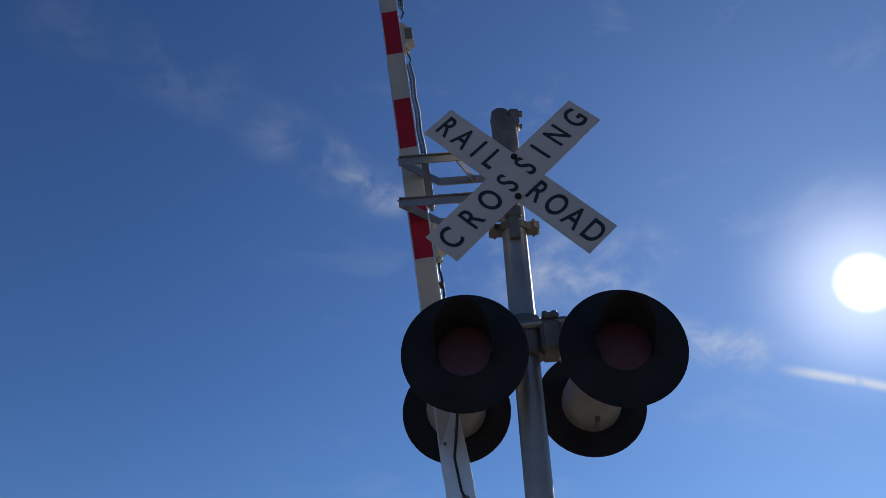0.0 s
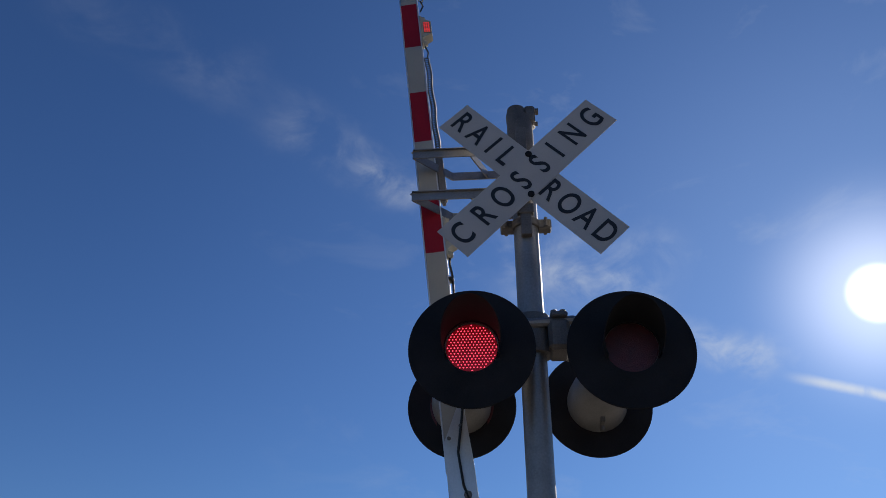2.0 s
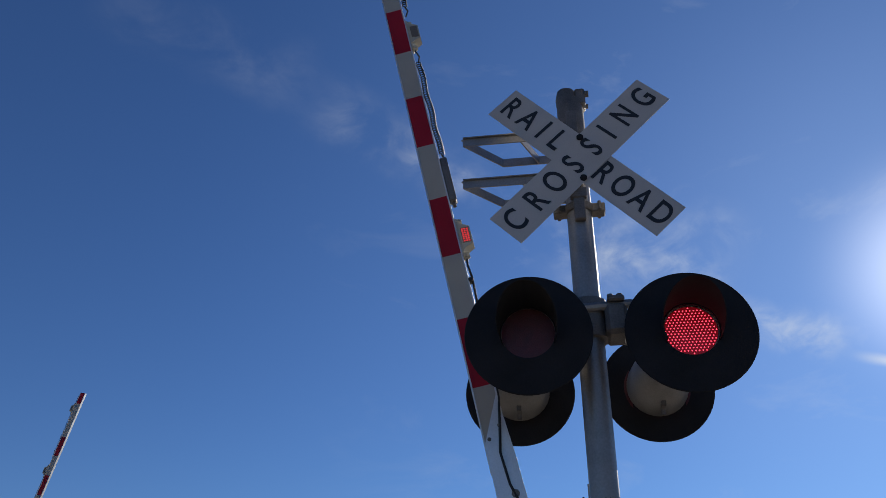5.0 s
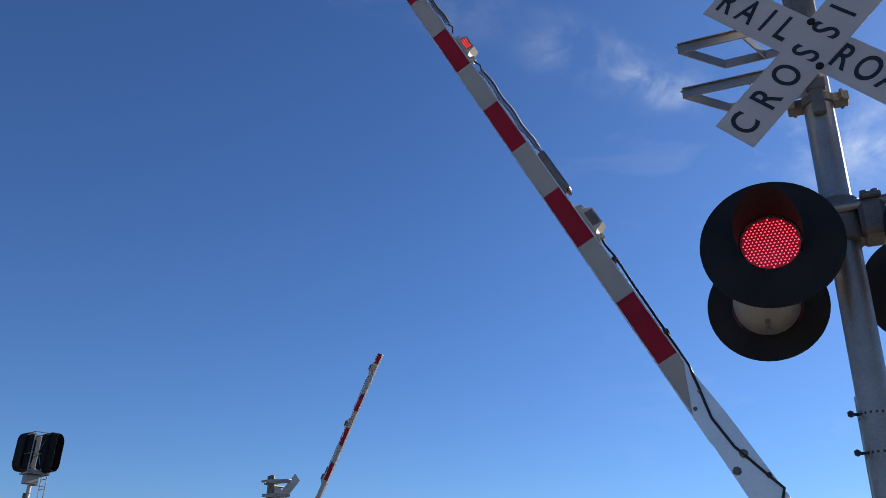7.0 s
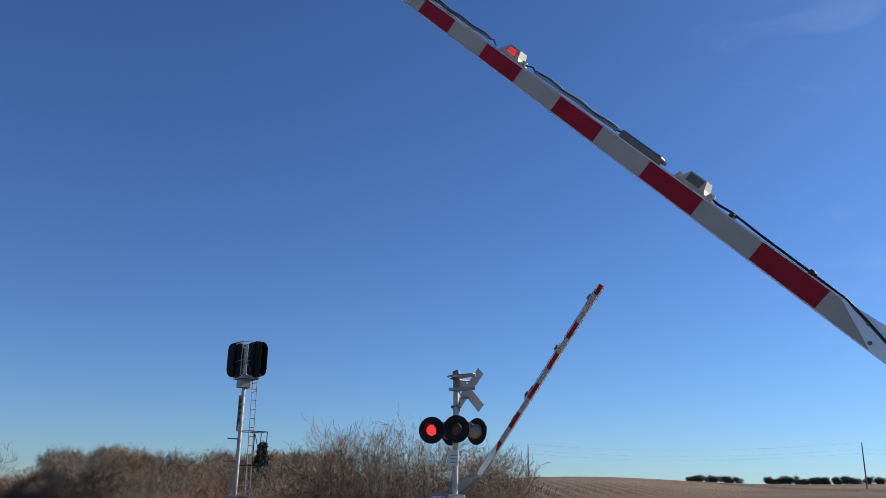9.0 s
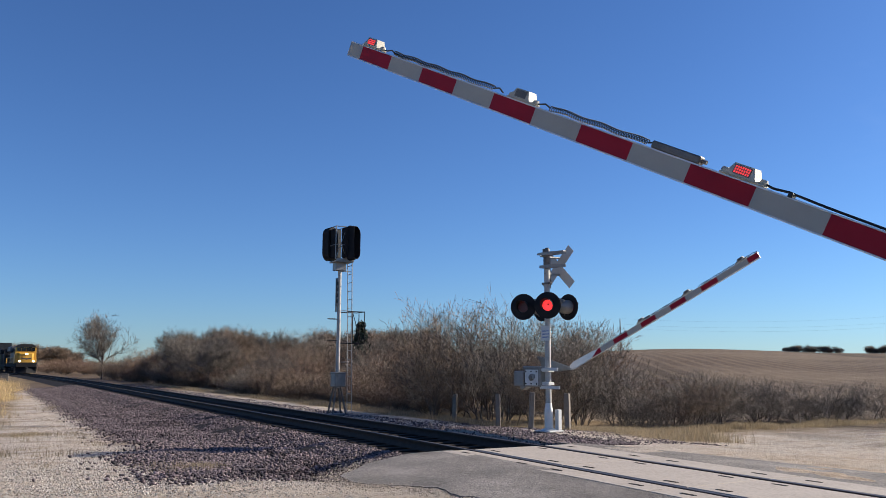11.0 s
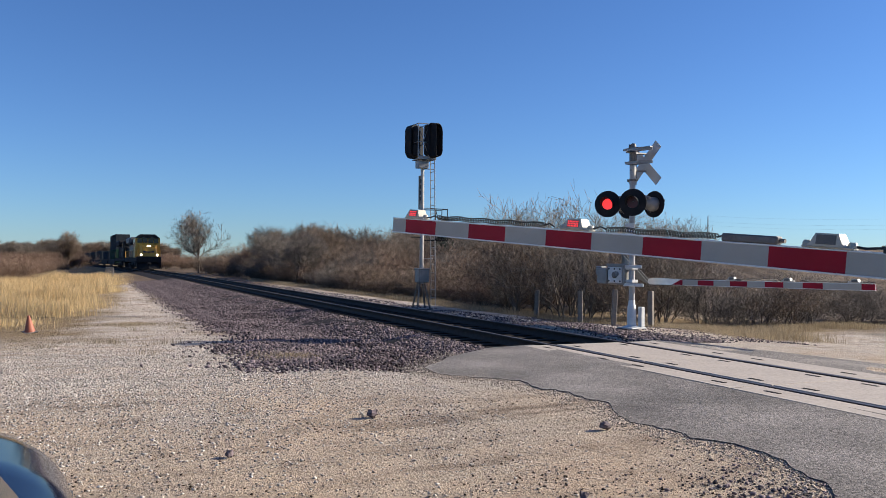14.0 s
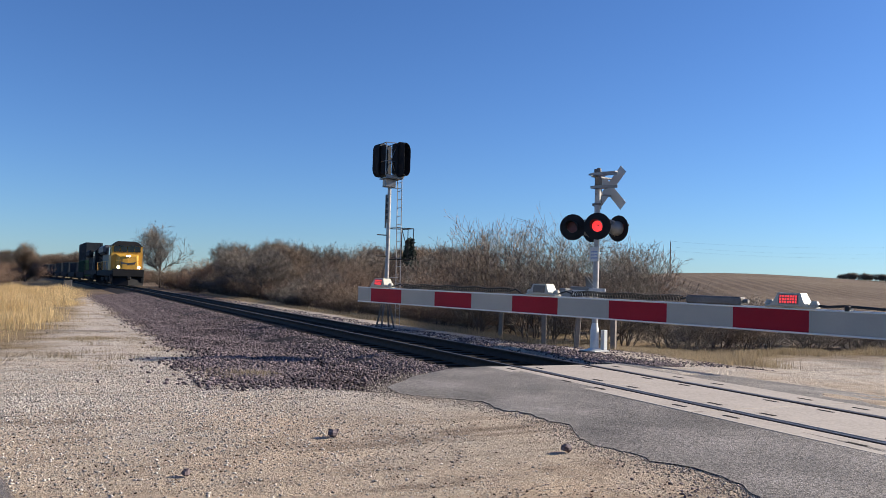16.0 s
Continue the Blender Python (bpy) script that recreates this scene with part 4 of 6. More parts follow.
ARM_GLOWS = ([], [], [])
GATE_PIVOT, FAR_PIVOT = (0.228, -0.151, 1.862), (-0.42, -0.63, 1.773)
UNIT = 0.4064


def gate_arm(root, near):
    """The striped arm; its origin is the pivot, it lies along +y when lowered."""
    y_end, z0 = (0.868, -0.467) if near else (1.328, -0.653)
    y_tip = y_end + (12.45 if near else 11.4) * UNIT
    hw, ht = 0.0575, 0.02
    core = Mesh().box((-ht + 0.003, y_end - 0.05, z0 - hw), (ht - 0.003, y_tip, z0 + hw), 0, 0.004)
    core.box((-ht - 0.006, y_end - 0.05, z0 - hw - 0.006), (ht + 0.006, y_tip, z0 - hw + 0.003), 0, 0.002)
    core.box((-ht - 0.006, y_end - 0.05, z0 + hw - 0.003), (ht + 0.006, y_tip, z0 + hw + 0.006), 0, 0.002)
    arm = part("gate_arm", core, ALU, root, "long red and white striped gate arm with small lights")
    bands = [(k, min(k + 1, 12.45), k % 2 == 1) for k in range(13)] if near else [(k, k + 1, k % 2 == 0) for k in range(9)] + [(9, 10.8, False), (10.8, 11.4, True)]
    for k0, k1, red in bands:
        st = Mesh().box((-ht - 0.002, y_end + k0 * UNIT, z0 - hw + 0.003), (ht + 0.002, y_end + k1 * UNIT, z0 + hw - 0.003))
        part("red_stripe" if red else "white_stripe", st, BAND_R if red else BAND_W, arm, smooth=False)
    # root: a pair of thin aluminium plates that widen towards the hub
    out = [(y_end + 0.10, z0 - hw), (y_end + 0.35, z0 + hw), (y_end + 0.02, z0 + hw + 0.022), (y_end - 0.42, z0 + hw + 0.034), (y_end - 0.56, z0 + hw + 0.005),
           (y_end - 0.60, z0 - hw + 0.02), (y_end - 0.5, z0 - hw - 0.005)]
    pl = Mesh().slab(out, -ht - 0.008, -ht - 0.003).slab(out, ht + 0.003, ht + 0.008)
    part("root_plate", pl, ALU, arm, "bare aluminium plate at the root of the arm", smooth=False)
    for y, z in ((y_end - 0.17, 0.035), (y_end - 0.22, -0.035), (y_end - 0.46, 0.06), (y_end - 0.47, -0.03), (y_end + 0.18, 0.035), (y_end + 0.12, -0.03)):
        r = 0.014 if y < y_end else 0.007
        part("root_bolt", Mesh().lathe([(r * 1.5, 0), (r * 1.5, 0.003), (r, 0.004), (r, 0.013)], (-ht - 0.008, y, z0 + z), (-1, 0, 0), 8), CASTING, arm)
    # counterweight levers from the pivot to the root
    lev = Mesh()
    for x in (-0.055, 0.055):
        lev.slab([(y_end - 0.62, z0 + 0.05), (y_end - 0.50, z0 - 0.06), (0.05, -0.46), (-0.75, -0.46), (-0.78, -0.36), (-0.05, -0.30), (0.05, -0.05), (-0.05, 0.02), (0.10, 0.02), (0.22, -0.20)][0:8], x - 0.006, x + 0.006)
    lev.box((-0.10, -0.86, -0.52), (0.10, -0.66, -0.30), 0, 0.02)
    part("counterweight", lev, SILVER, arm, "grey counterweight levers", smooth=False)
    # lights: cream housings with a grid of red diodes on both faces
    zt = z0 + hw + 0.006
    for k, s in enumerate((0.30, 4.64, 8.76) if near else (1.5, 4.8, 7.9)):
        y = y_end + (12 - s) * UNIT
        h = Mesh()
        h.box((-0.035, y - 0.13, zt), (0.035, y + 0.13, zt + 0.012), 0, 0.004)
        h.add([(sx * w, y + sy * l, zt + z) for z, w, l in ((0.010, 0.046, 0.098), (0.030, 0.044, 0.080), (0.076, 0.036, 0.058)) for sx, sy in ((-1, -1), (1, -1), (1, 1), (-1, 1))],
              [(0, 1, 2, 3), (8, 9, 10, 11)] + [(i + j * 4, (i + 1) % 4 + j * 4, (i + 1) % 4 + j * 4 + 4, i + j * 4 + 4) for j in (0, 1) for i in range(4)])
        for e in (-0.115, 0.115):
            h.lathe([(0.022, 0), (0.024, 0.012), (0.016, 0.028)], (0.0, y + e, zt + 0.010), (0, 0, 1), 12)
        part("arm_light", h, CREAM, arm, "cream plastic gate light", smooth=False)
        for sx in (-1, 1):
            tilt = pose(sx * 0.0425, y, zt + 0.044, 0, -sx * 8.4, 0)
            part("light_panel", Mesh().box((-0.002, -0.050, -0.024), (0.002, 0.050, 0.024), turn=tilt), PANEL_OFF, arm, smooth=False)
            dd = Mesh()
            for i in range(7):
                for j in range(3 if near else 2):
                    dd.box((-0.004, -0.045 + i * 0.0133, -0.020 + j * 0.0145), (0.0, -0.045 + i * 0.0133 + 0.0085, -0.020 + j * 0.0145 + 0.0105), turn=tilt @ pose(0.004 * (1 + sx) / 2, 0, 0))
            glow = part("light_diodes", dd, LED_ARM if near else CASTING, arm, smooth=False)
            if near:
                ARM_GLOWS[k].append((glow, sx))
    # splice box, cable and coiled cord on the top edge
    y = y_end + (12 - 7.72) * UNIT
    part("splice_box", Mesh().box((-0.03, y - 0.16, zt), (0.03, y + 0.17, zt + 0.045), 0, 0.008).lathe([(0.012, 0), (0.012, 0.03)], (0, y - 0.16, zt + 0.022), (0, -1, 0), 8), CASTING, arm, "long grey splice box")
    for s0, s1 in ((7.2, 5.25), (3.9, 1.0)):
        ya, yb = y_end + (12 - s0) * UNIT, y_end + (12 - s1) * UNIT
        cord = Mesh()
        turns = int((yb - ya) / 0.019)
        pts = []
        for i in range(turns * 6 + 1):
            a = 2 * math.pi * i / 6
            sag = 0.004 * math.sin(i * 0.07)
            pts.append((0.017 * math.cos(a), ya + (yb - ya) * i / (turns * 6), zt + 0.022 + 0.017 * math.sin(a) + sag))
        cord.tube(pts, 0.0042, 4)
        cord.tube([(0, yb, zt + 0.02), (0.0, yb + 0.05, zt + 0.035), (0.0, yb + 0.10, zt + 0.02), (0, yb + 0.16, zt + 0.015)], 0.006, 5)
        cord.tube([(0, ya, zt + 0.02), (0.0, ya - 0.05, zt + 0.035), (0.0, ya - 0.10, zt + 0.012)], 0.006, 5)
        part("coiled_cord", cord, CABLE, arm, "black coiled cord")
    s_y = lambda s: y_end + (12 - s) * UNIT
    cord = Mesh()
    cord.tube([(0, s_y(9.0), zt + 0.02), (0.0, s_y(9.2), zt + 0.012), (0, s_y(9.4), zt + 0.02), (-0.005, s_y(9.9), zt + 0.012), (-0.008, s_y(10.6), zt + 0.008), (-0.02, s_y(11.2), zt + 0.002),
               (-0.034, s_y(11.5), zt - 0.02), (-0.036, s_y(11.9), zt - 0.055), (-0.036, s_y(12.3), zt - 0.045), (-0.036, s_y(12.7), zt - 0.0), (-0.036, s_y(12.95), zt + 0.03),
               (-0.036, s_y(13.1), zt - 0.03), (-0.036, s_y(13.35), zt - 0.09), (-0.03, s_y(13.6), zt - 0.08)], 0.0075, 6)
    for s in (9.45, 10.7, 12.75):
        cord.box((-0.03, s_y(s) - 0.012, zt - 0.004), (0.02, s_y(s) + 0.012, zt + 0.022), 0, 0.003)
    part("cable", cord, CABLE, arm, "black cable running along the arm")
    return arm


NEAR, NEAR_LAMPS = crossing_signal(pose(3.71, 0.905, 0.0, 0, 0, SKEW), "crossbuck signal mast with flashing lamps and a lowering gate", True)
FAR, FAR_LAMPS = crossing_signal(pose(11.37, 15.34, -0.02, 0, 0, 191), "crossbuck signal mast with gate on the far side of the track", False)
NEAR_ARM, FAR_ARM = gate_arm(NEAR, True), gate_arm(FAR, False)


# ---------------------------------------------------------------- track signal
def track_signal():
    root = thing("track_signal", pose(10.83, 26.9, -0.19), "tall railway block signal with black hooded heads on a ladder mast", "railway signal")
    base = Mesh()
    for sx in (-1, 1):
        for sy in (-1, 1):
            base.rod((sx * 0.26, sy * 0.26, -0.1), (sx * 0.09, sy * 0.09, 0.95), 0.035, n=6)
    base.box((-0.32, -0.32, -0.15), (0.32, 0.32, 0.02), 0, 0.02)
    part("mast_foot", base, CASTING, root, "splayed steel mast foot")
    part("case", Mesh().box((-0.20, -0.28, 0.95), (0.20, 0.16, 1.42), 0, 0.02).box((-0.215, -0.29, 1.40), (0.215, 0.17, 1.45), 0, 0.01), SILVER, root, "grey junction case")
    part("mast", Mesh().lathe([(0.075, 0.9), (0.065, 5.35)], n=16), PALE_GALV, root, "slim galvanised mast")
    part("number_plate", Mesh().box((-0.14, -0.02, 3.55), (-0.09, 0.02, 4.75)).box((-0.10, -0.24, 3.75), (-0.08, 0.06, 4.75), 0, 0.0), SILVER, root, "tall narrow plate", smooth=False)
    bars = Mesh()
    for k in range(4):
        bars.box((-0.112, -0.15, 3.86 + k * 0.21), (-0.101, -0.03, 3.99 + k * 0.21))
    part("writing_bar", bars, BLACK, root, smooth=False)
    lad = Mesh()
    for sy in (-0.2, 0.2):
        lad.rod((0.42, sy - 0.1, 0.1), (0.34, sy - 0.1, 5.5), 0.018, n=6)
    for k in range(17):
        z = 0.4 + k * 0.3
        lad.rod((0.42 - 0.08 * z / 5.5, -0.3, z), (0.42 - 0.08 * z / 5.5, 0.1, z), 0.012, n=6)
    for z in (1.8, 3.6, 5.0):
        lad.rod((0.05, 0, z), (0.40, -0.1, z), 0.014, n=6)
    part("ladder", lad, PALE_GALV, root, "narrow steel ladder")
    cage = Mesh()
    for x, y in ((0.30, -0.55), (0.75, -0.55), (0.75, -0.05)):
        cage.rod((x, y, 2.45), (x, y, 3.55), 0.016, n=6)
    for z in (2.45, 3.55):
        cage.tube([(0.1, -0.55, z), (0.75, -0.55, z), (0.75, 0.1, z), (0.1, 0.1, z)], 0.016, 6)
    cage.rod((0.3, -0.55, 3.5), (0.75, -0.3, 2.45), 0.014, n=6)
    for z in (2.55, 3.3):
        cage.rod((-0.45, -0.1, z), (0, 0, z), 0.02, n=6)
    part("guard_rail", cage, DARKMETAL, root, "dark pipe guard rail round a small platform")
    part("platform", Mesh().box((-0.30, -0.40, 5.30), (0.36, 0.26, 5.34), 0, 0.005).box((-0.22, -0.15, 5.02), (0.18, 0.15, 5.30), 0, 0.01).box((-0.30, -0.42, 5.34), (0.36, -0.38, 5.42), 0, 0.004), GALV, root, "small grated platform")
    frame_ = Mesh()
    for x, y in ((-0.35, -0.45), (0.05, -0.45), (-0.35, 0.25), (0.05, 0.25)):
        frame_.rod((x, y, 5.38), (x, y, 6.55), 0.018, n=6)
    for z in (5.9, 6.55):
        frame_.tube([(-0.35, -0.45, z), (0.05, -0.45, z), (0.05, 0.25, z), (-0.35, 0.25, z), (-0.35, -0.45, z)], 0.016, 6)
    frame_.rod((-0.35, -0.45, 5.4), (0.05, -0.45, 6.5), 0.012, n=6).rod((0.05, -0.45, 5.4), (-0.35, -0.45, 6.5), 0.012, n=6)
    part("head_frame", frame_, GALV, root, "pipe frame round the signal heads")
    # two three-lamp heads, one for each direction
    for px, py, rz, lit in ((0.20, -0.42, 34, True), (-0.22, 0.18, 214, False)):
        m = pose(px, py, 5.98, 0, 0, rz)
        out = [(0.29 * math.cos(radians(a)), 0.34 + 0.29 * math.sin(radians(a))) for a in range(0, 181, 12)] + [(-0.29 * math.cos(radians(a)), -0.34 - 0.29 * math.sin(radians(a))) for a in range(0, 181, 12)]
        hd = part("signal_head", Mesh().slab(out, -0.012, 0.012).box((0.01, -0.20, -0.54), (0.26, 0.20, 0.54), 0, 0.05), PLATE, root, "black oval signal head", at=m @ pose(0, 0, 0, 0, 0, 90))
        rim = [(y, z) for y, z in out if y < 0.16]
        rim = rim[rim.index(max(rim, key=lambda q: q[1])):] + rim[:rim.index(max(rim, key=lambda q: q[1]))]
        visor = Mesh()
        vs = [(x, y * k, z * k) for y, z in rim for x, k in ((-0.012, 1.0), (-0.26, 0.93), (-0.26, 0.91), (-0.012, 0.97))]
        visor.add(vs, [(4 * q + a, 4 * q + (a + 1) % 4, 4 * q + 4 + (a + 1) % 4, 4 * q + 4 + a) for q in range(len(rim) - 1) for a in range(4)])
        part("visor", visor, PLATE, hd, "deep black sheet metal visor", smooth=False)
        for z in (0.32, 0.0, -0.32):
            part("lens", Mesh().lathe([(0.10, 0), (0.10, 0.006)], (-0.013, 0, z), (-1, 0, 0), 18), LED_DIM if lit and z < -0.1 else GLASS_DARK, hd)


track_signal()


# ---------------------------------------------------------------- bare shrubs and trees
def branches(rng, height, stems, spread, levels, kids, lean=0.0, r0=0.03, up=0.25, trunk=0.0):
    """Bare wood as tapered three-sided pieces: a list of (start, end, radius, radius, level)."""
    segs = []
    todo = []
    for _ in range(stems):
        a = rng.uniform(0, 2 * math.pi)
        rad = rng.uniform(0, spread * 0.22)
        d = np.array([math.cos(a) * rng.uniform(0.15, 0.75) * spread / height, math.sin(a) * rng.uniform(0.15, 0.75) * spread / height, 1.0])
        todo.append((np.array([math.cos(a) * rad, math.sin(a) * rad, -0.1]), d / np.linalg.norm(d), height * rng.uniform(0.6, 1.0) * (0.62 if not trunk else 0.75), r0 * rng.uniform(0.7, 1.1), 0))
    while todo:
        p, d, length, r, lv = todo.pop()
        n = 5 if lv == 0 else (4 if lv == 1 else 3)
        for i in range(n):
            d = d + rng.normal(0, 0.13, 3) + np.array([0, 0, up * 0.2])
            d = d / np.linalg.norm(d)
            q = p + d * length / n
            dome = 1.0 - 0.42 * (math.hypot(q[0], q[1]) / (0.48 * height)) ** 4 if trunk else 1.0
            if q[2] > height * rng.uniform(0.85, 1.12) * dome and lv > 0:
                break
            ra, rb = r * (1 - 0.8 * i / n), r * (1 - 0.8 * (i + 1) / n)
            segs.append((p, q, ra, rb, lv))
            if lv < levels and (i > 0 or lv > 0 or not trunk):
                for _ in range(rng.poisson(kids[lv])):
                    side = rng.normal(0, 1, 3)
                    side -= d * side.dot(d)
                    side /= np.linalg.norm(side) + 1e-6
                    e = d * rng.uniform(0.45, 0.9) + side * rng.uniform(0.5, 0.95) + np.array([0, 0, up])
                    e /= np.linalg.norm(e)
                    todo.append((q, e, length * rng.uniform(0.38, 0.66), max(rb * 0.7, 0.0035), lv + 1))
            p = q
    return segs


def wood_mesh(name, segs, mat, min_r=0.005):
    a = np.array([s[0] for s in segs])
    b = np.array([s[1] for s in segs])
    ra, rb = np.maximum([s[2] for s in segs], min_r), np.maximum([s[3] for s in segs], min_r * 0.7)
    d = b - a
    d /= np.linalg.norm(d, axis=1)[:, None] + 1e-9
    ref = np.where(np.abs(d[:, 2:3]) > 0.9, np.array([[1.0, 0, 0]]), np.array([[0, 0, 1.0]]))
    u = np.cross(d, ref)
    u /= np.linalg.norm(u, axis=1)[:, None]
    w = np.cross(d, u)
    v = np.zeros((len(segs), 6, 3))
    for k in range(3):
        c, s = math.cos(2.094 * k), math.sin(2.094 * k)
        v[:, k] = a + (u * c + w * s) * ra[:, None]
        v[:, k + 3] = b + (u * c + w * s) * rb[:, None]
    quad = np.array([(0, 1, 4, 3), (1, 2, 5, 4), (2, 0, 3, 5)])
    f = (quad[None] + 6 * np.arange(len(segs))[:, None, None]).reshape(-1, 4)
    return soup(name, v.reshape(-1, 3), f, mat)


def wood_parts(segs, low, high, twig, level, min_r):
    """The meshes of a bare plant: its limbs up to a level of branching, and the finer wood."""
    return ((low, wood_mesh(low, [s for s in segs if s[4] <= level], BARK, min_r)), (high, wood_mesh(high, [s for s in segs if s[4] > level], twig, min_r)))


def plant(name, parts, m, label, category, group):
    root = thing(name, m, label, category, group)
    for part_name, me in parts:
        o = new(part_name, me)
        o.parent = root
        o["kind"] = "stuff"


def shrub_kind(seed, height, stems, spread, twig, kids=(1.9, 1.8, 1.2), levels=3, min_r=0.0062):
    rng = np.random.default_rng(seed)
    segs = branches(rng, height, stems, spread, levels, kids)
    return wood_parts(segs, "trunk", "crown", twig, 1, min_r)


SHRUBS = [shrub_kind(21, 3.6, 11, 2.4, TWIG), shrub_kind(22, 3.3, 11, 2.6, TWIG_RED), shrub_kind(23, 3.0, 13, 2.2, TWIG_GREY), shrub_kind(24, 3.5, 10, 2.8, TWIG)]


OPEN = [shrub_kind(25, 3.5, 7, 3.0, TWIG_GREY, (1.8, 2.0, 1.9), 3, 0.0045), shrub_kind(26, 3.4, 6, 3.4, TWIG, (1.9, 2.0, 1.8), 3, 0.0045), shrub_kind(27, 3.3, 8, 2.8, TWIG_GREY, (1.7, 1.9, 1.9), 3, 0.0045)]


def place_shrub(k, x, y, size, tall, name="bare_shrub", label="leafless brown shrub with many fine twigs", group="shrubs along the track", kinds=SHRUBS):
    plant(name, kinds[k % len(kinds)], pose(x, y, float(ground_z(x, y)) - 0.05, 0, 0, random.uniform(0, 360)) @ Matrix.Diagonal((size, size, tall, 1)), label, "shrub", group)


def build_shrubs():
    rng = np.random.default_rng(31)
    # the tall clump behind the far signal
    for x, y, s, t in ((14.6, 22.6, 1.25, 1.30), (15.6, 24.6, 1.3, 1.42), (13.9, 25.4, 1.2, 1.36), (17.4, 22.4, 1.2, 1.15), (16.4, 20.8, 1.05, 1.08), (18.6, 23.6, 1.1, 1.15), (15.0, 27.0, 1.2, 1.25), (14.9, 20.0, 0.8, 0.75)):
        place_shrub(int(rng.integers(4)), x, y, s, t, label="tall open leafless shrub with crooked grey limbs", kinds=OPEN)
    # low spreading shrubs by the gravel road
    for x, y, s, t in ((18.2, 18.2, 0.85, 0.55), (20.4, 18.8, 0.95, 0.58), (22.6, 18.8, 0.9, 0.50), (16.6, 17.9, 0.7, 0.50), (24.5, 18.3, 0.9, 0.44), (19.3, 20.0, 0.95, 0.56), (21.5, 20.2, 0.95, 0.55), (23.6, 20.0, 0.95, 0.52), (26.2, 18.8, 0.95, 0.46), (17.4, 19.4, 0.85, 0.60), (28.4, 18.6, 0.95, 0.44)):
        place_shrub(int(rng.integers(4)), x, y, s, t, label="low spreading leafless shrub beside the gravel road", kinds=OPEN)
    # the hedge along the track
    y = 27.0
    while y < 125:
        for row, (off, t0) in enumerate(((7.4, 0.50), (10.2, 0.80), (13.2, 1.05)) if y < 80 else ((7.8, 0.6), (11.0, 0.95))):
            x = float(track_x(np.array(y))) + off + rng.uniform(-0.9, 0.9)
            t = t0 * rng.uniform(0.8, 1.2) + 0.004 * (y - 30)
            place_shrub(int(rng.integers(4)), x, y + rng.uniform(-0.8, 0.8), rng.uniform(0.95, 1.3), t)
        y += 2.2 + 0.012 * y
    # scrub at the far left beyond the dry grass
    y = 70.0
    while y < 150:
        for row in range(2):
            x = float(track_x(np.array(y))) - 14.5 - row * 4 + rng.uniform(-1.5, 1.5)
            place_shrub(1, x, y, rng.uniform(1.0, 1.4), rng.uniform(0.5, 0.75), label="low reddish leafless scrub at the edge of dry grass")
        y += 4.5
    # more scrub behind, towards the far wood
    for _ in range(90):
        d, a = rng.uniform(150, 330), rng.uniform(-8, 6)
        x, y = d * math.sin(radians(a)), d * math.cos(radians(a))
        if abs(x - float(track_x(np.array(y)))) > 7:
            place_shrub(1, x, y, rng.uniform(1.8, 2.8), rng.uniform(0.8, 1.3), label="low reddish leafless scrub at the edge of dry grass")


build_shrubs()


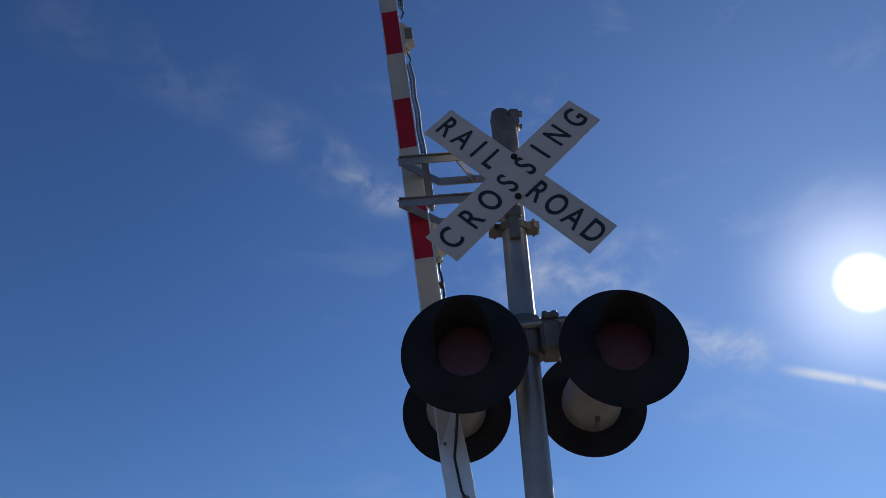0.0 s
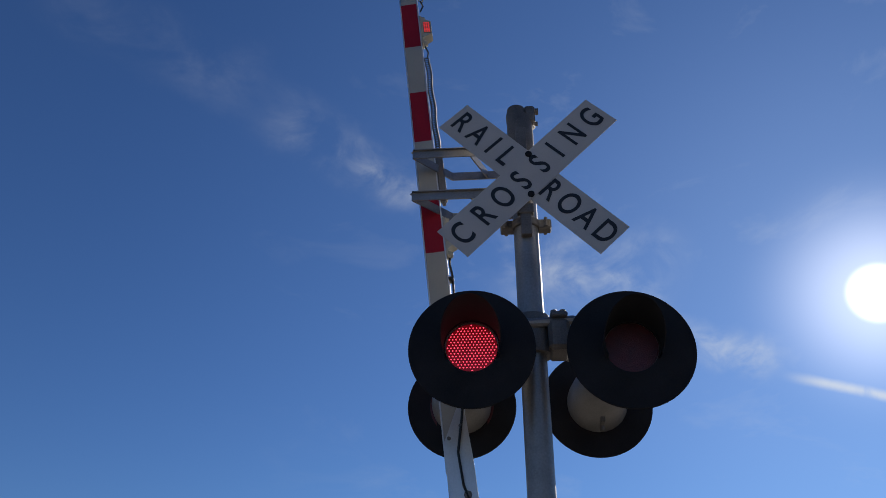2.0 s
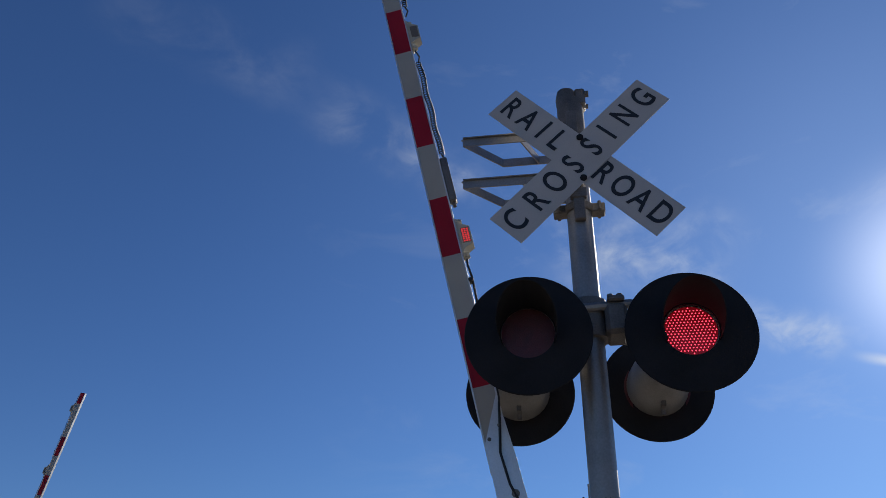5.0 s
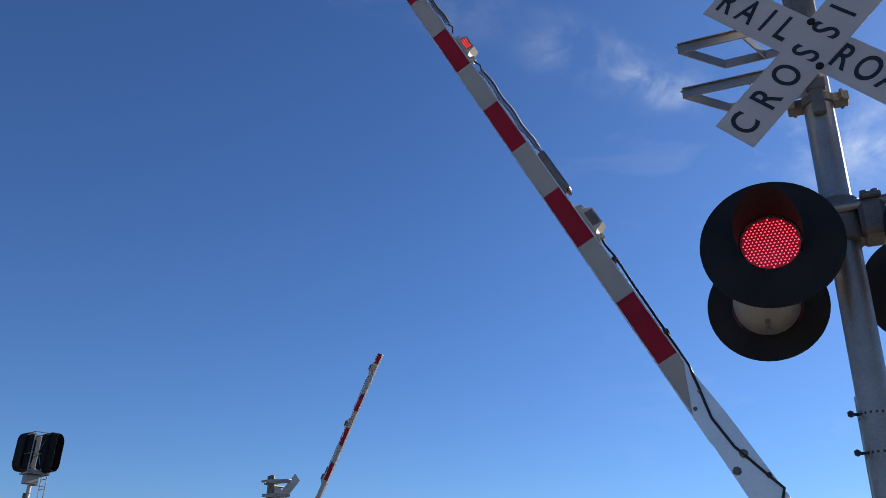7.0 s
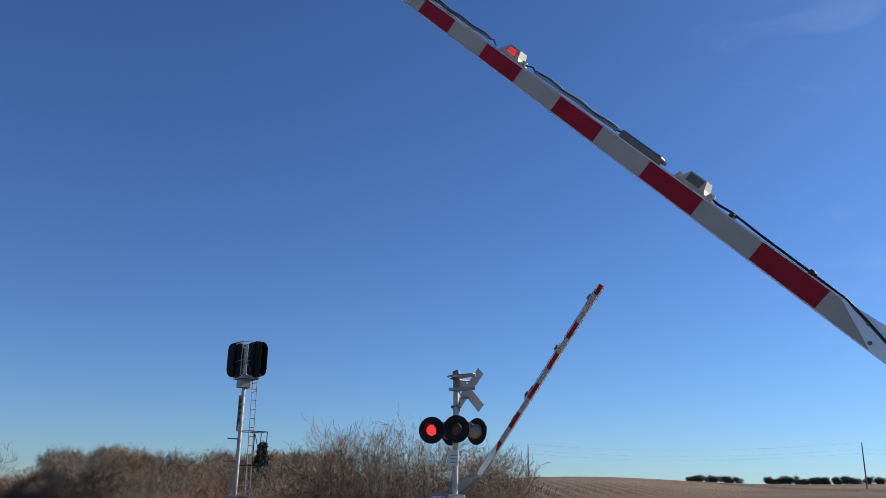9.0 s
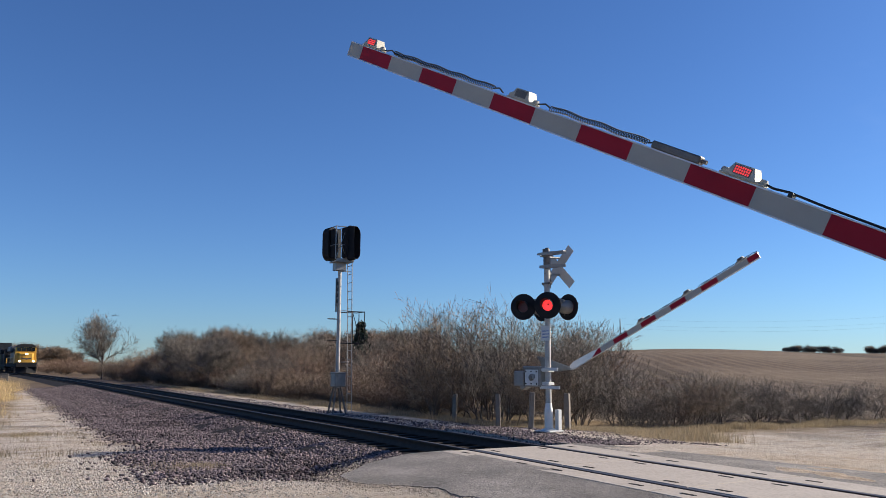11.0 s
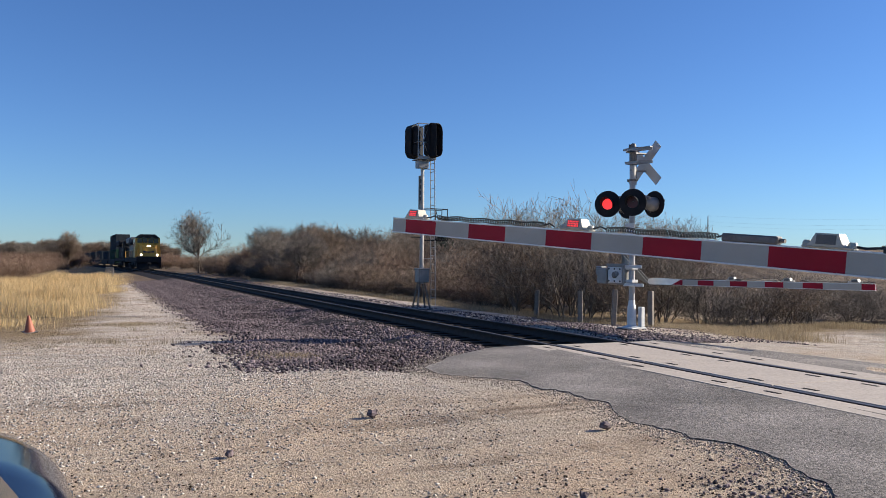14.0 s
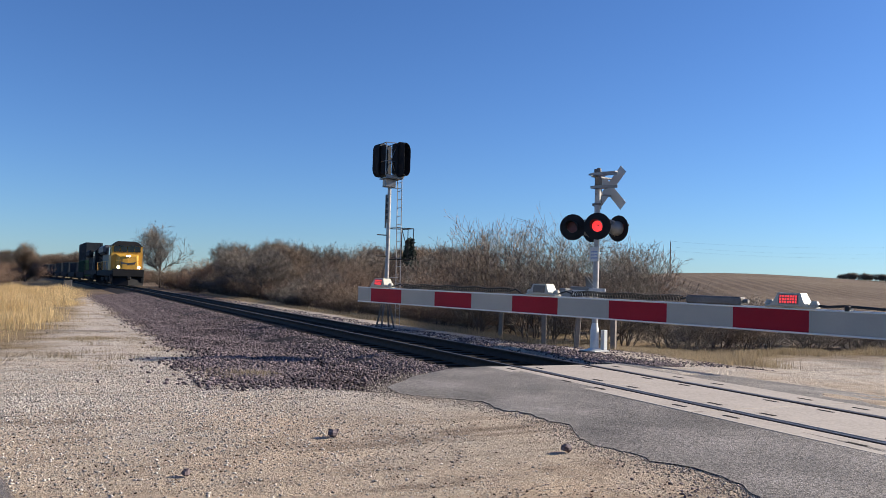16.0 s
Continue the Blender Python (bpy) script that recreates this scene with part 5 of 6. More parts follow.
def build_trees():
    rng = np.random.default_rng(41)
    kinds = []
    for sd, tw in ((51, TWIG_GREY), (52, TWIG), (53, TWIG_GREY)):
        r = np.random.default_rng(sd)
        kinds.append(wood_parts(branches(r, 7.5, 1 if sd == 51 else 2, 1.6, 3, (6.0, 4.0, 2.6), r0=0.17, up=0.28, trunk=1.0), "trunk", "crown", tw, 0, 0.013))

    def tree(k, x, y, s, t, label="leafless tree with a rounded crown of fine twigs"):
        plant("bare_tree", kinds[k % 3], pose(x, y, float(ground_z(x, y)) - 0.1, 0, 0, rng.uniform(0, 360)) @ Matrix.Diagonal((s, s, t, 1)), label, "tree", "leafless trees beyond the track")
    tree(0, 13.9, 119, 1.3, 1.18, "pale leafless tree standing alone over the hedge")
    tree(1, -3.4, 150, 0.7, 0.9)
    for _ in range(46):
        a, d = rng.uniform(7.5, 26), rng.uniform(62, 110)
        tree(int(rng.integers(3)), d * math.sin(radians(a)) + 4, d * math.cos(radians(a)), rng.uniform(0.7, 1.0), rng.uniform(0.58, 0.80) * d / 85)
    for _ in range(64):
        a, d = rng.uniform(-7, 8), rng.uniform(330, 400)
        x, y = d * math.sin(radians(a)), d * math.cos(radians(a))
        tree(int(rng.integers(3)), x - 20, y, 2.0, rng.uniform(1.0, 1.35), "distant leafless tree in a wood")
    # far tree lines on the hill's crest
    for a0, a1, n, d, s in ((51.9, 55.2, 14, 385, 0.55), (56.6, 68, 44, 400, 0.62)):
        for i in range(n):
            a = a0 + (a1 - a0) * (i + rng.uniform(0, 0.8)) / n
            tree(int(rng.integers(3)), d * math.sin(radians(a)), d * math.cos(radians(a)), s * rng.uniform(1.0, 1.6), s * rng.uniform(0.8, 1.15), "distant leafless tree on the crest of the field")
    # dark cedar behind the signal
    m = Mesh()
    r2 = np.random.default_rng(61)
    n = 2600
    h = r2.random(n) ** 0.8
    rad = (1 - h) * 1.5 * np.sqrt(r2.random(n)) + 0.1
    a = r2.uniform(0, 6.283, n)
    c = np.stack([rad * np.cos(a), rad * np.sin(a), 0.4 + h * 4.8], 1)
    tri = r2.normal(0, 0.11, (n, 3, 3)) + c[:, None]
    me = soup("crown", tri.reshape(-1, 3), np.arange(3 * n).reshape(-1, 3), NEEDLE)
    for x, y, s in ((22.6, 52.0, 0.92), (35.5, 68, 0.8)):
        cd = thing("cedar_tree", pose(x, y, float(ground_z(x, y))), "small dark evergreen cedar behind the hedge", "tree")
        o = new("crown", me)
        o.parent = cd
        o.matrix_basis = Matrix.Diagonal((s, s, s, 1))
        part("trunk", Mesh().lathe([(0.12, -0.1), (0.04, 3.5)], n=8), BARK, cd)


build_trees()


# ---------------------------------------------------------------- dry grass
def tufts(name, label, n, place, height, mat, seed, width=0.006):
    rng = np.random.default_rng(seed)
    x, y = place(rng, n)
    n = len(x)
    z = surface_z(x, y)
    patch = np.array([0.45 + 1.1 * max(0.0, noise.noise(Vector((u * 0.35, w * 0.22, 4.0))) + 0.35) for u, w in zip(x, y)])
    h = rng.uniform(height[0], height[1], n) * patch
    a = rng.uniform(0, 6.283, n)
    lean = rng.uniform(0.1, 0.6, n) * h
    w = width * (1 + np.hypot(x, y) / 40)
    dx, dy = np.cos(a), np.sin(a)
    p0 = np.stack([x - dy * w, y + dx * w, z - 0.02], 1)
    p1 = np.stack([x + dy * w, y - dx * w, z - 0.02], 1)
    mx, my, mz = x + dx * lean * 0.4, y + dy * lean * 0.4, z + h * 0.62
    p2 = np.stack([mx - dy * w * 0.7, my + dx * w * 0.7, mz], 1)
    p4 = np.stack([mx + dy * w * 0.7, my - dx * w * 0.7, mz], 1)
    p3 = np.stack([x + dx * lean, y + dy * lean, z + h], 1)
    v = np.stack([p0, p1, p2, p4, p3], 1).reshape(-1, 3)
    f = (np.array([(0, 1, 3), (0, 3, 2), (2, 3, 4)])[None] + 5 * np.arange(n)[:, None, None]).reshape(-1, 3)
    tagged(new(name, soup(name, v, f, mat)), label, "grass", kind="stuff")


def clumps(rng, n, cx, cy, spread):
    k = rng.integers(len(cx), size=n)
    return cx[k] + rng.normal(0, spread, n), cy[k] + rng.normal(0, spread, n)


def west_meadow(rng, n):
    cy = 20.5 + 63 * rng.random(700) ** 1.25
    edge = 0.5 * np.sin(cy * 1.1) + 0.7 * np.sin(cy * 0.37 + 1)
    cx = -2.6 + 0.055 * cy + edge - 13 * rng.random(700) ** 1.15 - np.clip(26 - cy, 0, 6) * 0.35
    x, y = clumps(rng, n, cx, cy, 0.6)
    thin = rng.random(n) < np.clip((y - 21.5) / 16, 0.06, 1)
    return x[thin], y[thin]


def verge(rng, n):
    cy = 14 + 60 * rng.random(520) ** 1.4
    cx = track_x(cy) + 5.2 + rng.uniform(-0.6, 1.9, 520) + np.where(cy < 20, 0.5, 0)
    return clumps(rng, n, cx, cy, 0.38)


def roadside(rng, n):
    cx = rng.uniform(13.2, 30, 110)
    cy = 17.3 + rng.uniform(-0.3, 0.9, 110) - 0.02 * (cx - 13)
    return clumps(rng, n, cx, cy, 0.22)


def sparse(rng, n):
    cy = np.concatenate([rng.uniform(15, 19, 14), rng.uniform(19, 45, 60), rng.normal(13.3, 0.25, 26), rng.normal(24, 0.5, 26)])
    cx = np.concatenate([rng.uniform(-1.5, 2.0, 14), rng.uniform(-2.0, 3.0, 60), rng.normal(3.2, 0.45, 26), rng.normal(1.2, 0.6, 26)])
    return clumps(rng, n, cx, cy, 0.17)


tufts("dry_grass_meadow", "tall golden dry grass beside the gravel lane", 230000, west_meadow, (0.12, 0.72), STRAW, 71, 0.0026)
tufts("dry_grass_verge", "short dry weeds between track and shrubs", 80000, verge, (0.03, 0.24), STRAW_PALE, 72, 0.0020)
tufts("roadside_weeds", "pale dry weeds along the gravel road", 26000, roadside, (0.04, 0.24), STRAW_PALE, 73, 0.0020)
tufts("sparse_weeds", "scattered low dead weeds on gravel", 8000, sparse, (0.02, 0.12), STRAW_PALE, 74, 0.002)


def on_dirt(rng, n):
    d = 2.2 + 26 * rng.random(n) ** 1.7
    a = np.radians(rng.uniform(-10, 56, n))
    x, y = d * np.sin(a), d * np.cos(a)
    drift = np.array([noise.noise(Vector((u * 0.6, w * 0.6, 7.0))) + 0.5 * noise.noise(Vector((u * 2.1, w * 2.1, 1.0))) for u, w in zip(x, y)])
    keep = (x < 4.6 + rng.normal(0, 0.3, n)) & (y > 2.0) & (drift > rng.normal(0.05, 0.25, n))
    x, y = x[keep], y[keep]
    return x, y, surface_z(x, y)


def crumbs(rng, n):
    x, y = rng.normal(4.7, 0.7, n), rng.normal(3.6, 0.6, n)
    return x, y, np.full(n, 0.03)


def apron_edge(rng, n):
    k = rng.random(n)
    pts = np.array([(5.6, 12.2), (4.35, 10.6), (4.25, 9.9), (4.8, 9.3), (5.0, 8.3), (5.0, 7.2), (4.75, 6.3), (4.8, 5.5), (4.95, 4.9), (4.7, 4.2), (4.1, 3.4), (3.2, 2.6)])
    s = np.linspace(0, 1, len(pts))
    x = np.interp(k, s, pts[:, 0]) + rng.normal(-0.03, 0.2, n)
    y = np.interp(k, s, pts[:, 1]) + rng.normal(0, 0.16, n)
    return x, y, np.maximum(surface_z(x, y), 0.03)


def far_gravel(rng, n):
    x, y = rng.uniform(10.2, 13.8, n), rng.uniform(12.2, 22, n)
    return x, y, surface_z(x, y)


scatter_rock("gravel", "loose limestone gravel and grit on the dirt", 44000, on_dirt, (0.003, 0.014), STONE, 81)
scatter_rock("dirt_clods", "small dark clods and chips on the dirt", 34000, on_dirt, (0.003, 0.017), CLOD, 86)


def lane_stones(rng, n):
    x, y = rng.normal(0.3, 2.4, n), rng.normal(11.0, 2.8, n)
    keep = (x < 4.0) & (y > 4.5)
    return x[keep], y[keep], surface_z(x[keep], y[keep])


scatter_rock("lane_stones", "pale crushed limestone spread over the lane", 42000, lane_stones, (0.005, 0.020), PALE_STONE, 84)
scatter_rock("asphalt_crumbs", "dark broken stones at the edge of the paving", 3200, crumbs, (0.005, 0.026), BALLAST, 82)
scatter_rock("edge_grit", "grit and broken bits along the crumbling paving edge", 11000, apron_edge, (0.004, 0.017), STONE, 85)
scatter_rock("far_gravel", "grey gravel round the far signal's foot", 3500, far_gravel, (0.012, 0.04), BALLAST, 83)


def dark_stones():
    for x, y, s in ((4.28, 6.15, 0.052), (2.55, 7.6, 0.055), (4.3, 3.62, 0.05), (2.9, 4.4, 0.035), (1.0, 6.4, 0.04)):
        rng = np.random.default_rng(int(x * 100))
        m = Mesh().lathe([(0.3 * s, 0), (s, 0.35 * s), (0.85 * s, 0.9 * s), (0.35 * s, 1.25 * s)], n=7)
        m.v = [(a + rng.normal(0, 0.16) * s, b + rng.normal(0, 0.16) * s, c + rng.normal(0, 0.1) * s) for a, b, c in m.v]
        ob = part("rock", m, BALLAST, smooth=False, at=pose(x, y, float(surface_z(x, y)) + 0.01))
        tagged(ob, "dark broken rock lying on the dirt", "rock", "loose rocks")


dark_stones()


# ---------------------------------------------------------------- posts, cone, poles, car
def wooden_post(x, y, h, tilt):
    m = Mesh().box((-0.065, -0.065, -0.3), (0.065, 0.065, h * 0.92), 0, 0.012)
    ob = part("wooden_post", m, WOODPOST, smooth=False, at=pose(x, y, float(surface_z(x, y)), tilt, tilt * 0.6, 20 * tilt))
    tagged(ob, "short weathered square wooden post", "post", "guard posts by the far signal")


for x, y, h, t in ((13.3, 23.0, 0.95, 2), (12.9, 19.8, 1.0, -2), (12.4, 17.5, 1.0, 3), (13.2, 17.0, 1.0, -3)):
    wooden_post(x, y, h, t)


def traffic_cone(x, y):
    root = thing("traffic_cone", pose(x, y, float(surface_z(x, y)) + 0.02, 9, -8, 20), "faded orange traffic cone leaning on the gravel", "cone")
    part("cone_body", Mesh().lathe([(0.13, 0.02), (0.115, 0.05), (0.032, 0.40), (0.027, 0.42)], n=20), ORANGE, root)
    part("cone_foot", Mesh().box((-0.15, -0.15, 0), (0.15, 0.15, 0.03), 0, 0.01), CASTING, root)


traffic_cone(-1.34, 22.2)


def utility_pole(az, d, top):
    x, y = d * math.sin(radians(az)), d * math.cos(radians(az))
    z = float(surface_z(x, y))
    root = thing("utility_pole", pose(x, y, z), "slender wooden utility pole standing in the field", "utility pole", "poles along the field")
    part("pole_shaft", Mesh().lathe([(0.17, -0.3), (0.11, top - z)], n=10), WOODPOST, root)
    part("pole_pin", Mesh().rod((0, 0, top - z), (0, 0, top - z + 0.35), 0.05, 0.03, 6), CASTING, root)
    return Vector((x, y, top))


P1 = utility_pole(41.5, 210, 1.55 + 210 * math.tan(radians(3.1)))
P2 = utility_pole(62.35, 205, 1.55 + 205 * math.tan(radians(3.25)))
wires = thing("power_line", pose(0, 0, 0), "thin power wires strung over the field", "power line")
for dz in (0.2, -1.2, -2.1):
    for a, b in ((P1, P2), (P2, P2 + (P2 - P1))):
        pts = [a.lerp(b, i / 20) + Vector((0, 0, dz - 1.6 * 4 * (i / 20) * (1 - i / 20))) for i in range(21)]
        part("wire", Mesh().tube(pts, 0.007, 4), DARKMETAL, wires)


def lane_cabinet():
    x, y = 1.9, 96.0
    root = thing("equipment_cabinet", pose(x, y, float(surface_z(x, y))), "small dull grey trackside equipment cabinet", "cabinet")
    part("cabinet_body", Mesh().box((-0.4, -0.3, 0), (0.4, 0.3, 0.95), 0, 0.03), CASTING, root)
    part("cabinet_roof", Mesh().box((-0.43, -0.33, 0.93), (0.43, 0.33, 1.0), 0, 0.015), CASTING, root)


lane_cabinet()


def parked_car():
    """The front corner of a dark car standing beside the camera."""
    root = thing("parked_car", pose(-0.87, 4.12, 0.045, 0, 0, 0), "glossy dark blue black parked car", "car")
    keys = np.array([(-4.3, 0.60, 0.78), (-4.1, 0.88, 0.84), (-3.0, 0.96, 0.89), (-2.2, 0.95, 0.90), (-1.5, 0.96, 0.90), (-0.9, 0.92, 0.84), (-0.4, 0.84, 0.74), (-0.12, 0.73, 0.60), (0.0, 0.58, 0.46)])
    ys = np.linspace(-4.3, 0.0, 44)
    prof = [(y, float(np.interp(y, keys[:, 0], keys[:, 1])), float(np.interp(y, keys[:, 0], keys[:, 2]))) for y in ys]
    m = Mesh()
    vs = []
    n = 27
    for y, h, w in prof:
        for i in range(n):
            a = math.pi * i / (n - 1)
            cx = math.copysign(abs(math.cos(a)) ** 0.5, math.cos(a)) * w
            cz = 0.30 + (h - 0.30) * (abs(math.sin(a)) ** 0.5)
            vs.append((cx, y, cz))
    fs = []
    for j in range(len(prof) - 1):
        for i in range(n - 1):
            a = j * n + i
            fs.append((a, a + 1, a + n + 1, a + n))
        fs.append((j * n, (j + 1) * n, (j + 1) * n + n - 1, j * n + n - 1))
    fs += [tuple(range(n)), tuple((len(prof) - 1) * n + i for i in range(n))[::-1]]
    m.add(vs, fs)
    part("car_body", m, CARPAINT, root)
    cab = Mesh()
    cab.add([(-0.76, -1.95, 0.88), (0.76, -1.95, 0.88), (0.58, -2.6, 1.36), (-0.58, -2.6, 1.36), (-0.62, -3.2, 1.40), (0.62, -3.2, 1.40), (0.78, -4.0, 0.95), (-0.78, -4.0, 0.95)],
            [(0, 1, 2, 3), (3, 2, 5, 4), (4, 5, 6, 7), (1, 6, 5, 2), (0, 3, 4, 7), (0, 7, 6, 1)])
    part("car_cabin", cab, GLASS_DARK, root, "dark glazed cabin")
    for x in (-0.72, 0.72):
        for y in (-0.85, -3.5):
            w = part("wheel", Mesh().lathe([(0.20, -0.1), (0.31, -0.1), (0.33, -0.06), (0.33, 0.06), (0.31, 0.1), (0.20, 0.1)], (x, y, 0.33), (1, 0, 0), 24), CABLE, root)
            part("rim", Mesh().lathe([(0.21, -0.104), (0.21, 0.104)], (x, y, 0.33), (1, 0, 0), 20), SILVER, w)


parked_car()


# ---------------------------------------------------------------- train
def truck(parent, y, n_axles=3):
    t = part("bogie", Mesh().box((-1.15, y - 2.0, 0.35), (1.15, y + 2.0, 0.85), 0, 0.06), DARKMETAL, parent, "sooty three-axle bogie")
    for k in range(n_axles):
        yy = y - 1.7 + 3.4 * k / (n_axles - 1)
        part("axle", Mesh().lathe([(0.5, -0.80), (0.5, -0.68), (0.1, -0.66), (0.1, 0.66), (0.5, 0.68), (0.5, 0.80)], (0, yy, 0.5), (1, 0, 0), 20), STEEL, t)


def locomotive(body_mat, lead):
    """Front at y = 0, facing -y; length 22 m."""
    root = thing("locomotive", pose(0, 200, 0), "yellow diesel locomotive with bright headlights" if lead else "dark diesel locomotive coupled behind the first", "locomotive", "train")
    part("frame_sill", Mesh().box((-1.5, 0.2, 1.0), (1.5, 22, 1.6), 0, 0.05).box((-1.25, 9.0, 0.35), (1.25, 13.0, 1.1), 0, 0.2), DARKMETAL, root, "sooty frame and fuel tank")
    nose = Mesh().add([(-0.95, 0.9, 1.6), (0.95, 0.9, 1.6), (1.2, 2.4, 1.6), (-1.2, 2.4, 1.6), (-0.80, 1.0, 3.05), (0.80, 1.0, 3.05), (1.15, 2.4, 3.35), (-1.15, 2.4, 3.35)],
                      [(0, 1, 5, 4), (1, 2, 6, 5), (2, 3, 7, 6), (3, 0, 4, 7), (4, 5, 6, 7), (0, 3, 2, 1)])
    nz = part("nose", nose, body_mat, root, "sloping short nose", smooth=False)
    part("nose_door", Mesh().box((-0.55, 0.90, 1.65), (0.0, 0.97, 2.75), 0, 0.01), body_mat, nz)
    part("emblem", Mesh().slab([(-0.75, 0.16), (-0.2, 0.06), (0.2, 0.06), (0.75, 0.16), (0.62, -0.10), (0.16, -0.08), (0.0, -0.22), (-0.16, -0.08), (-0.62, -0.10)], -0.004, 0.004), LOCO_GREY_SHADE, nz, "dull winged emblem", at=pose(0.0, 0.90, 2.35, 0, 0, 90))
    cab = Mesh().add([(-1.55, 2.2, 1.6), (1.55, 2.2, 1.6), (1.55, 5.2, 1.6), (-1.55, 5.2, 1.6), (-1.50, 2.25, 4.15), (1.50, 2.25, 4.15), (1.50, 5.2, 4.15), (-1.50, 5.2, 4.15),
                      (-0.85, 2.45, 4.62), (0.85, 2.45, 4.62), (0.85, 5.2, 4.62), (-0.85, 5.2, 4.62)],
                     [(0, 1, 5, 4), (1, 2, 6, 5), (2, 3, 7, 6), (3, 0, 4, 7), (4, 5, 9, 8), (5, 6, 10, 9), (6, 7, 11, 10), (7, 4, 8, 11), (8, 9, 10, 11), (0, 3, 2, 1)])
    cb = part("cab", cab, body_mat, root, "wide cab", smooth=False)
    for x0, x1 in ((-1.30, -0.72), (-0.66, -0.04), (0.04, 0.66), (0.72, 1.30)):
        part("windshield", Mesh().box((x0, 2.17, 3.55), (x1, 2.215, 4.12), 0, 0.01), GLASS_DARK, cb, "dark windscreen pane")
    part("cab_roof", Mesh().add([(-1.54, 2.2, 4.15), (1.54, 2.2, 4.15), (1.54, 5.3, 4.15), (-1.54, 5.3, 4.15), (-0.9, 2.3, 4.66), (0.9, 2.3, 4.66), (0.9, 5.3, 4.66), (-0.9, 5.3, 4.66)],
                                [(0, 1, 5, 4), (1, 2, 6, 5), (2, 3, 7, 6), (3, 0, 4, 7), (4, 5, 6, 7)]), DARKMETAL, cb, "dark sooty roof", smooth=False)
    side = Mesh().box((-1.58, 3.0, 3.2), (-1.545, 4.6, 4.0)).box((1.545, 3.0, 3.2), (1.58, 4.6, 4.0))
    part("side_window", side, GLASS_DARK, cb, smooth=False)
    hood = Mesh().box((-1.0, 5.2, 1.6), (1.0, 20.5, 4.3), 0, 0.12).box((-1.5, 13.5, 3.5), (1.5, 20.8, 4.55), 0, 0.25).box((-0.6, 9, 4.3), (0.6, 12, 4.75), 0, 0.1)
    # the lead's yellow hood is coloured grey to stand for its shaded side
    hd = part("long_hood", hood, LOCO_GREY_SHADE if lead else DARKMETAL, root, "long engine hood with flared radiators")
    for k in range(9):
        part("hood_door", Mesh().box((-1.03, 5.5 + k * 0.85, 1.75), (-0.995, 6.2 + k * 0.85, 3.9), 0, 0.01), LOCO_GREY_SHADE if k % 3 else DARKMETAL, hd, smooth=False)
    part("walkway", Mesh().box((-1.52, 0.2, 1.55), (1.52, 22, 1.62)), DARKMETAL, root, smooth=False)
    plow = Mesh().add([(-1.45, 0.35, 0.12), (1.45, 0.35, 0.12), (1.45, 0.7, 1.0), (-1.45, 0.7, 1.0), (0, -0.15, 0.12), (0, 0.35, 1.0)], [(0, 4, 5, 3), (4, 1, 2, 5), (3, 5, 2), (0, 1, 4)])
    part("snow_plow", plow, DARKMETAL, root, "black pilot plow", smooth=False)
    part("coupler", Mesh().box((-0.18, -0.55, 0.70), (0.18, 0.4, 1.02), 0, 0.05), DARKMETAL, root)
    pil = Mesh().box((-1.52, 0.25, 0.95), (1.52, 0.42, 1.75), 0, 0.03)
    part("pilot_sheet", pil, DARKMETAL, root)
    for sx in (-1, 1):
        part("step_well", Mesh().box((sx * 1.5 - 0.12 - 0.12, 0.3, 0.45), (sx * 1.5 + 0.0, 0.75, 1.2), 0, 0.02), DARKMETAL, root)
        rail_ = Mesh().tube([(sx * 1.4, 0.35, 1.6), (sx * 1.4, 0.35, 2.55), (sx * 0.7, 0.35, 2.6)], 0.025, 6).tube([(sx * 1.48, 5.4, 1.6), (sx * 1.48, 5.4, 2.6), (sx * 1.48, 21.5, 2.6), (sx * 1.48, 21.5, 1.6)], 0.025, 6)
        for k in range(7):
            rail_.rod((sx * 1.48, 7.5 + 2 * k, 1.6), (sx * 1.48, 7.5 + 2 * k, 2.6), 0.02, n=5)
        part("handrail", rail_, body_mat if lead else DARKMETAL, root)
    if lead:
        for x, y, z, r in ((-0.12, 0.86, 3.10, 0.11), (0.12, 0.86, 3.10, 0.11), (-0.98, 0.23, 1.95, 0.15), (0.98, 0.23, 1.95, 0.15)):
            h = part("headlight", Mesh().lathe([(r * 1.25, 0.12), (r * 1.25, 0), (r, -0.01)], (x, y, z), (0, 1, 0), 16), DARKMETAL, root)
            part("bulb", Mesh().lathe([(r, 0), (r * 0.9, 0.02)], (x, y - 0.035, z), (0, 1, 0), 16), HEADLIGHT, h, "bright headlight")
        part("number_board", Mesh().box((-0.75, 2.17, 4.05), (-0.32, 2.23, 4.25)).box((0.32, 2.17, 4.05), (0.75, 2.23, 4.25)), GLASS_DARK, root, smooth=False)
    truck(root, 4.2)
    truck(root, 17.8)
    return root


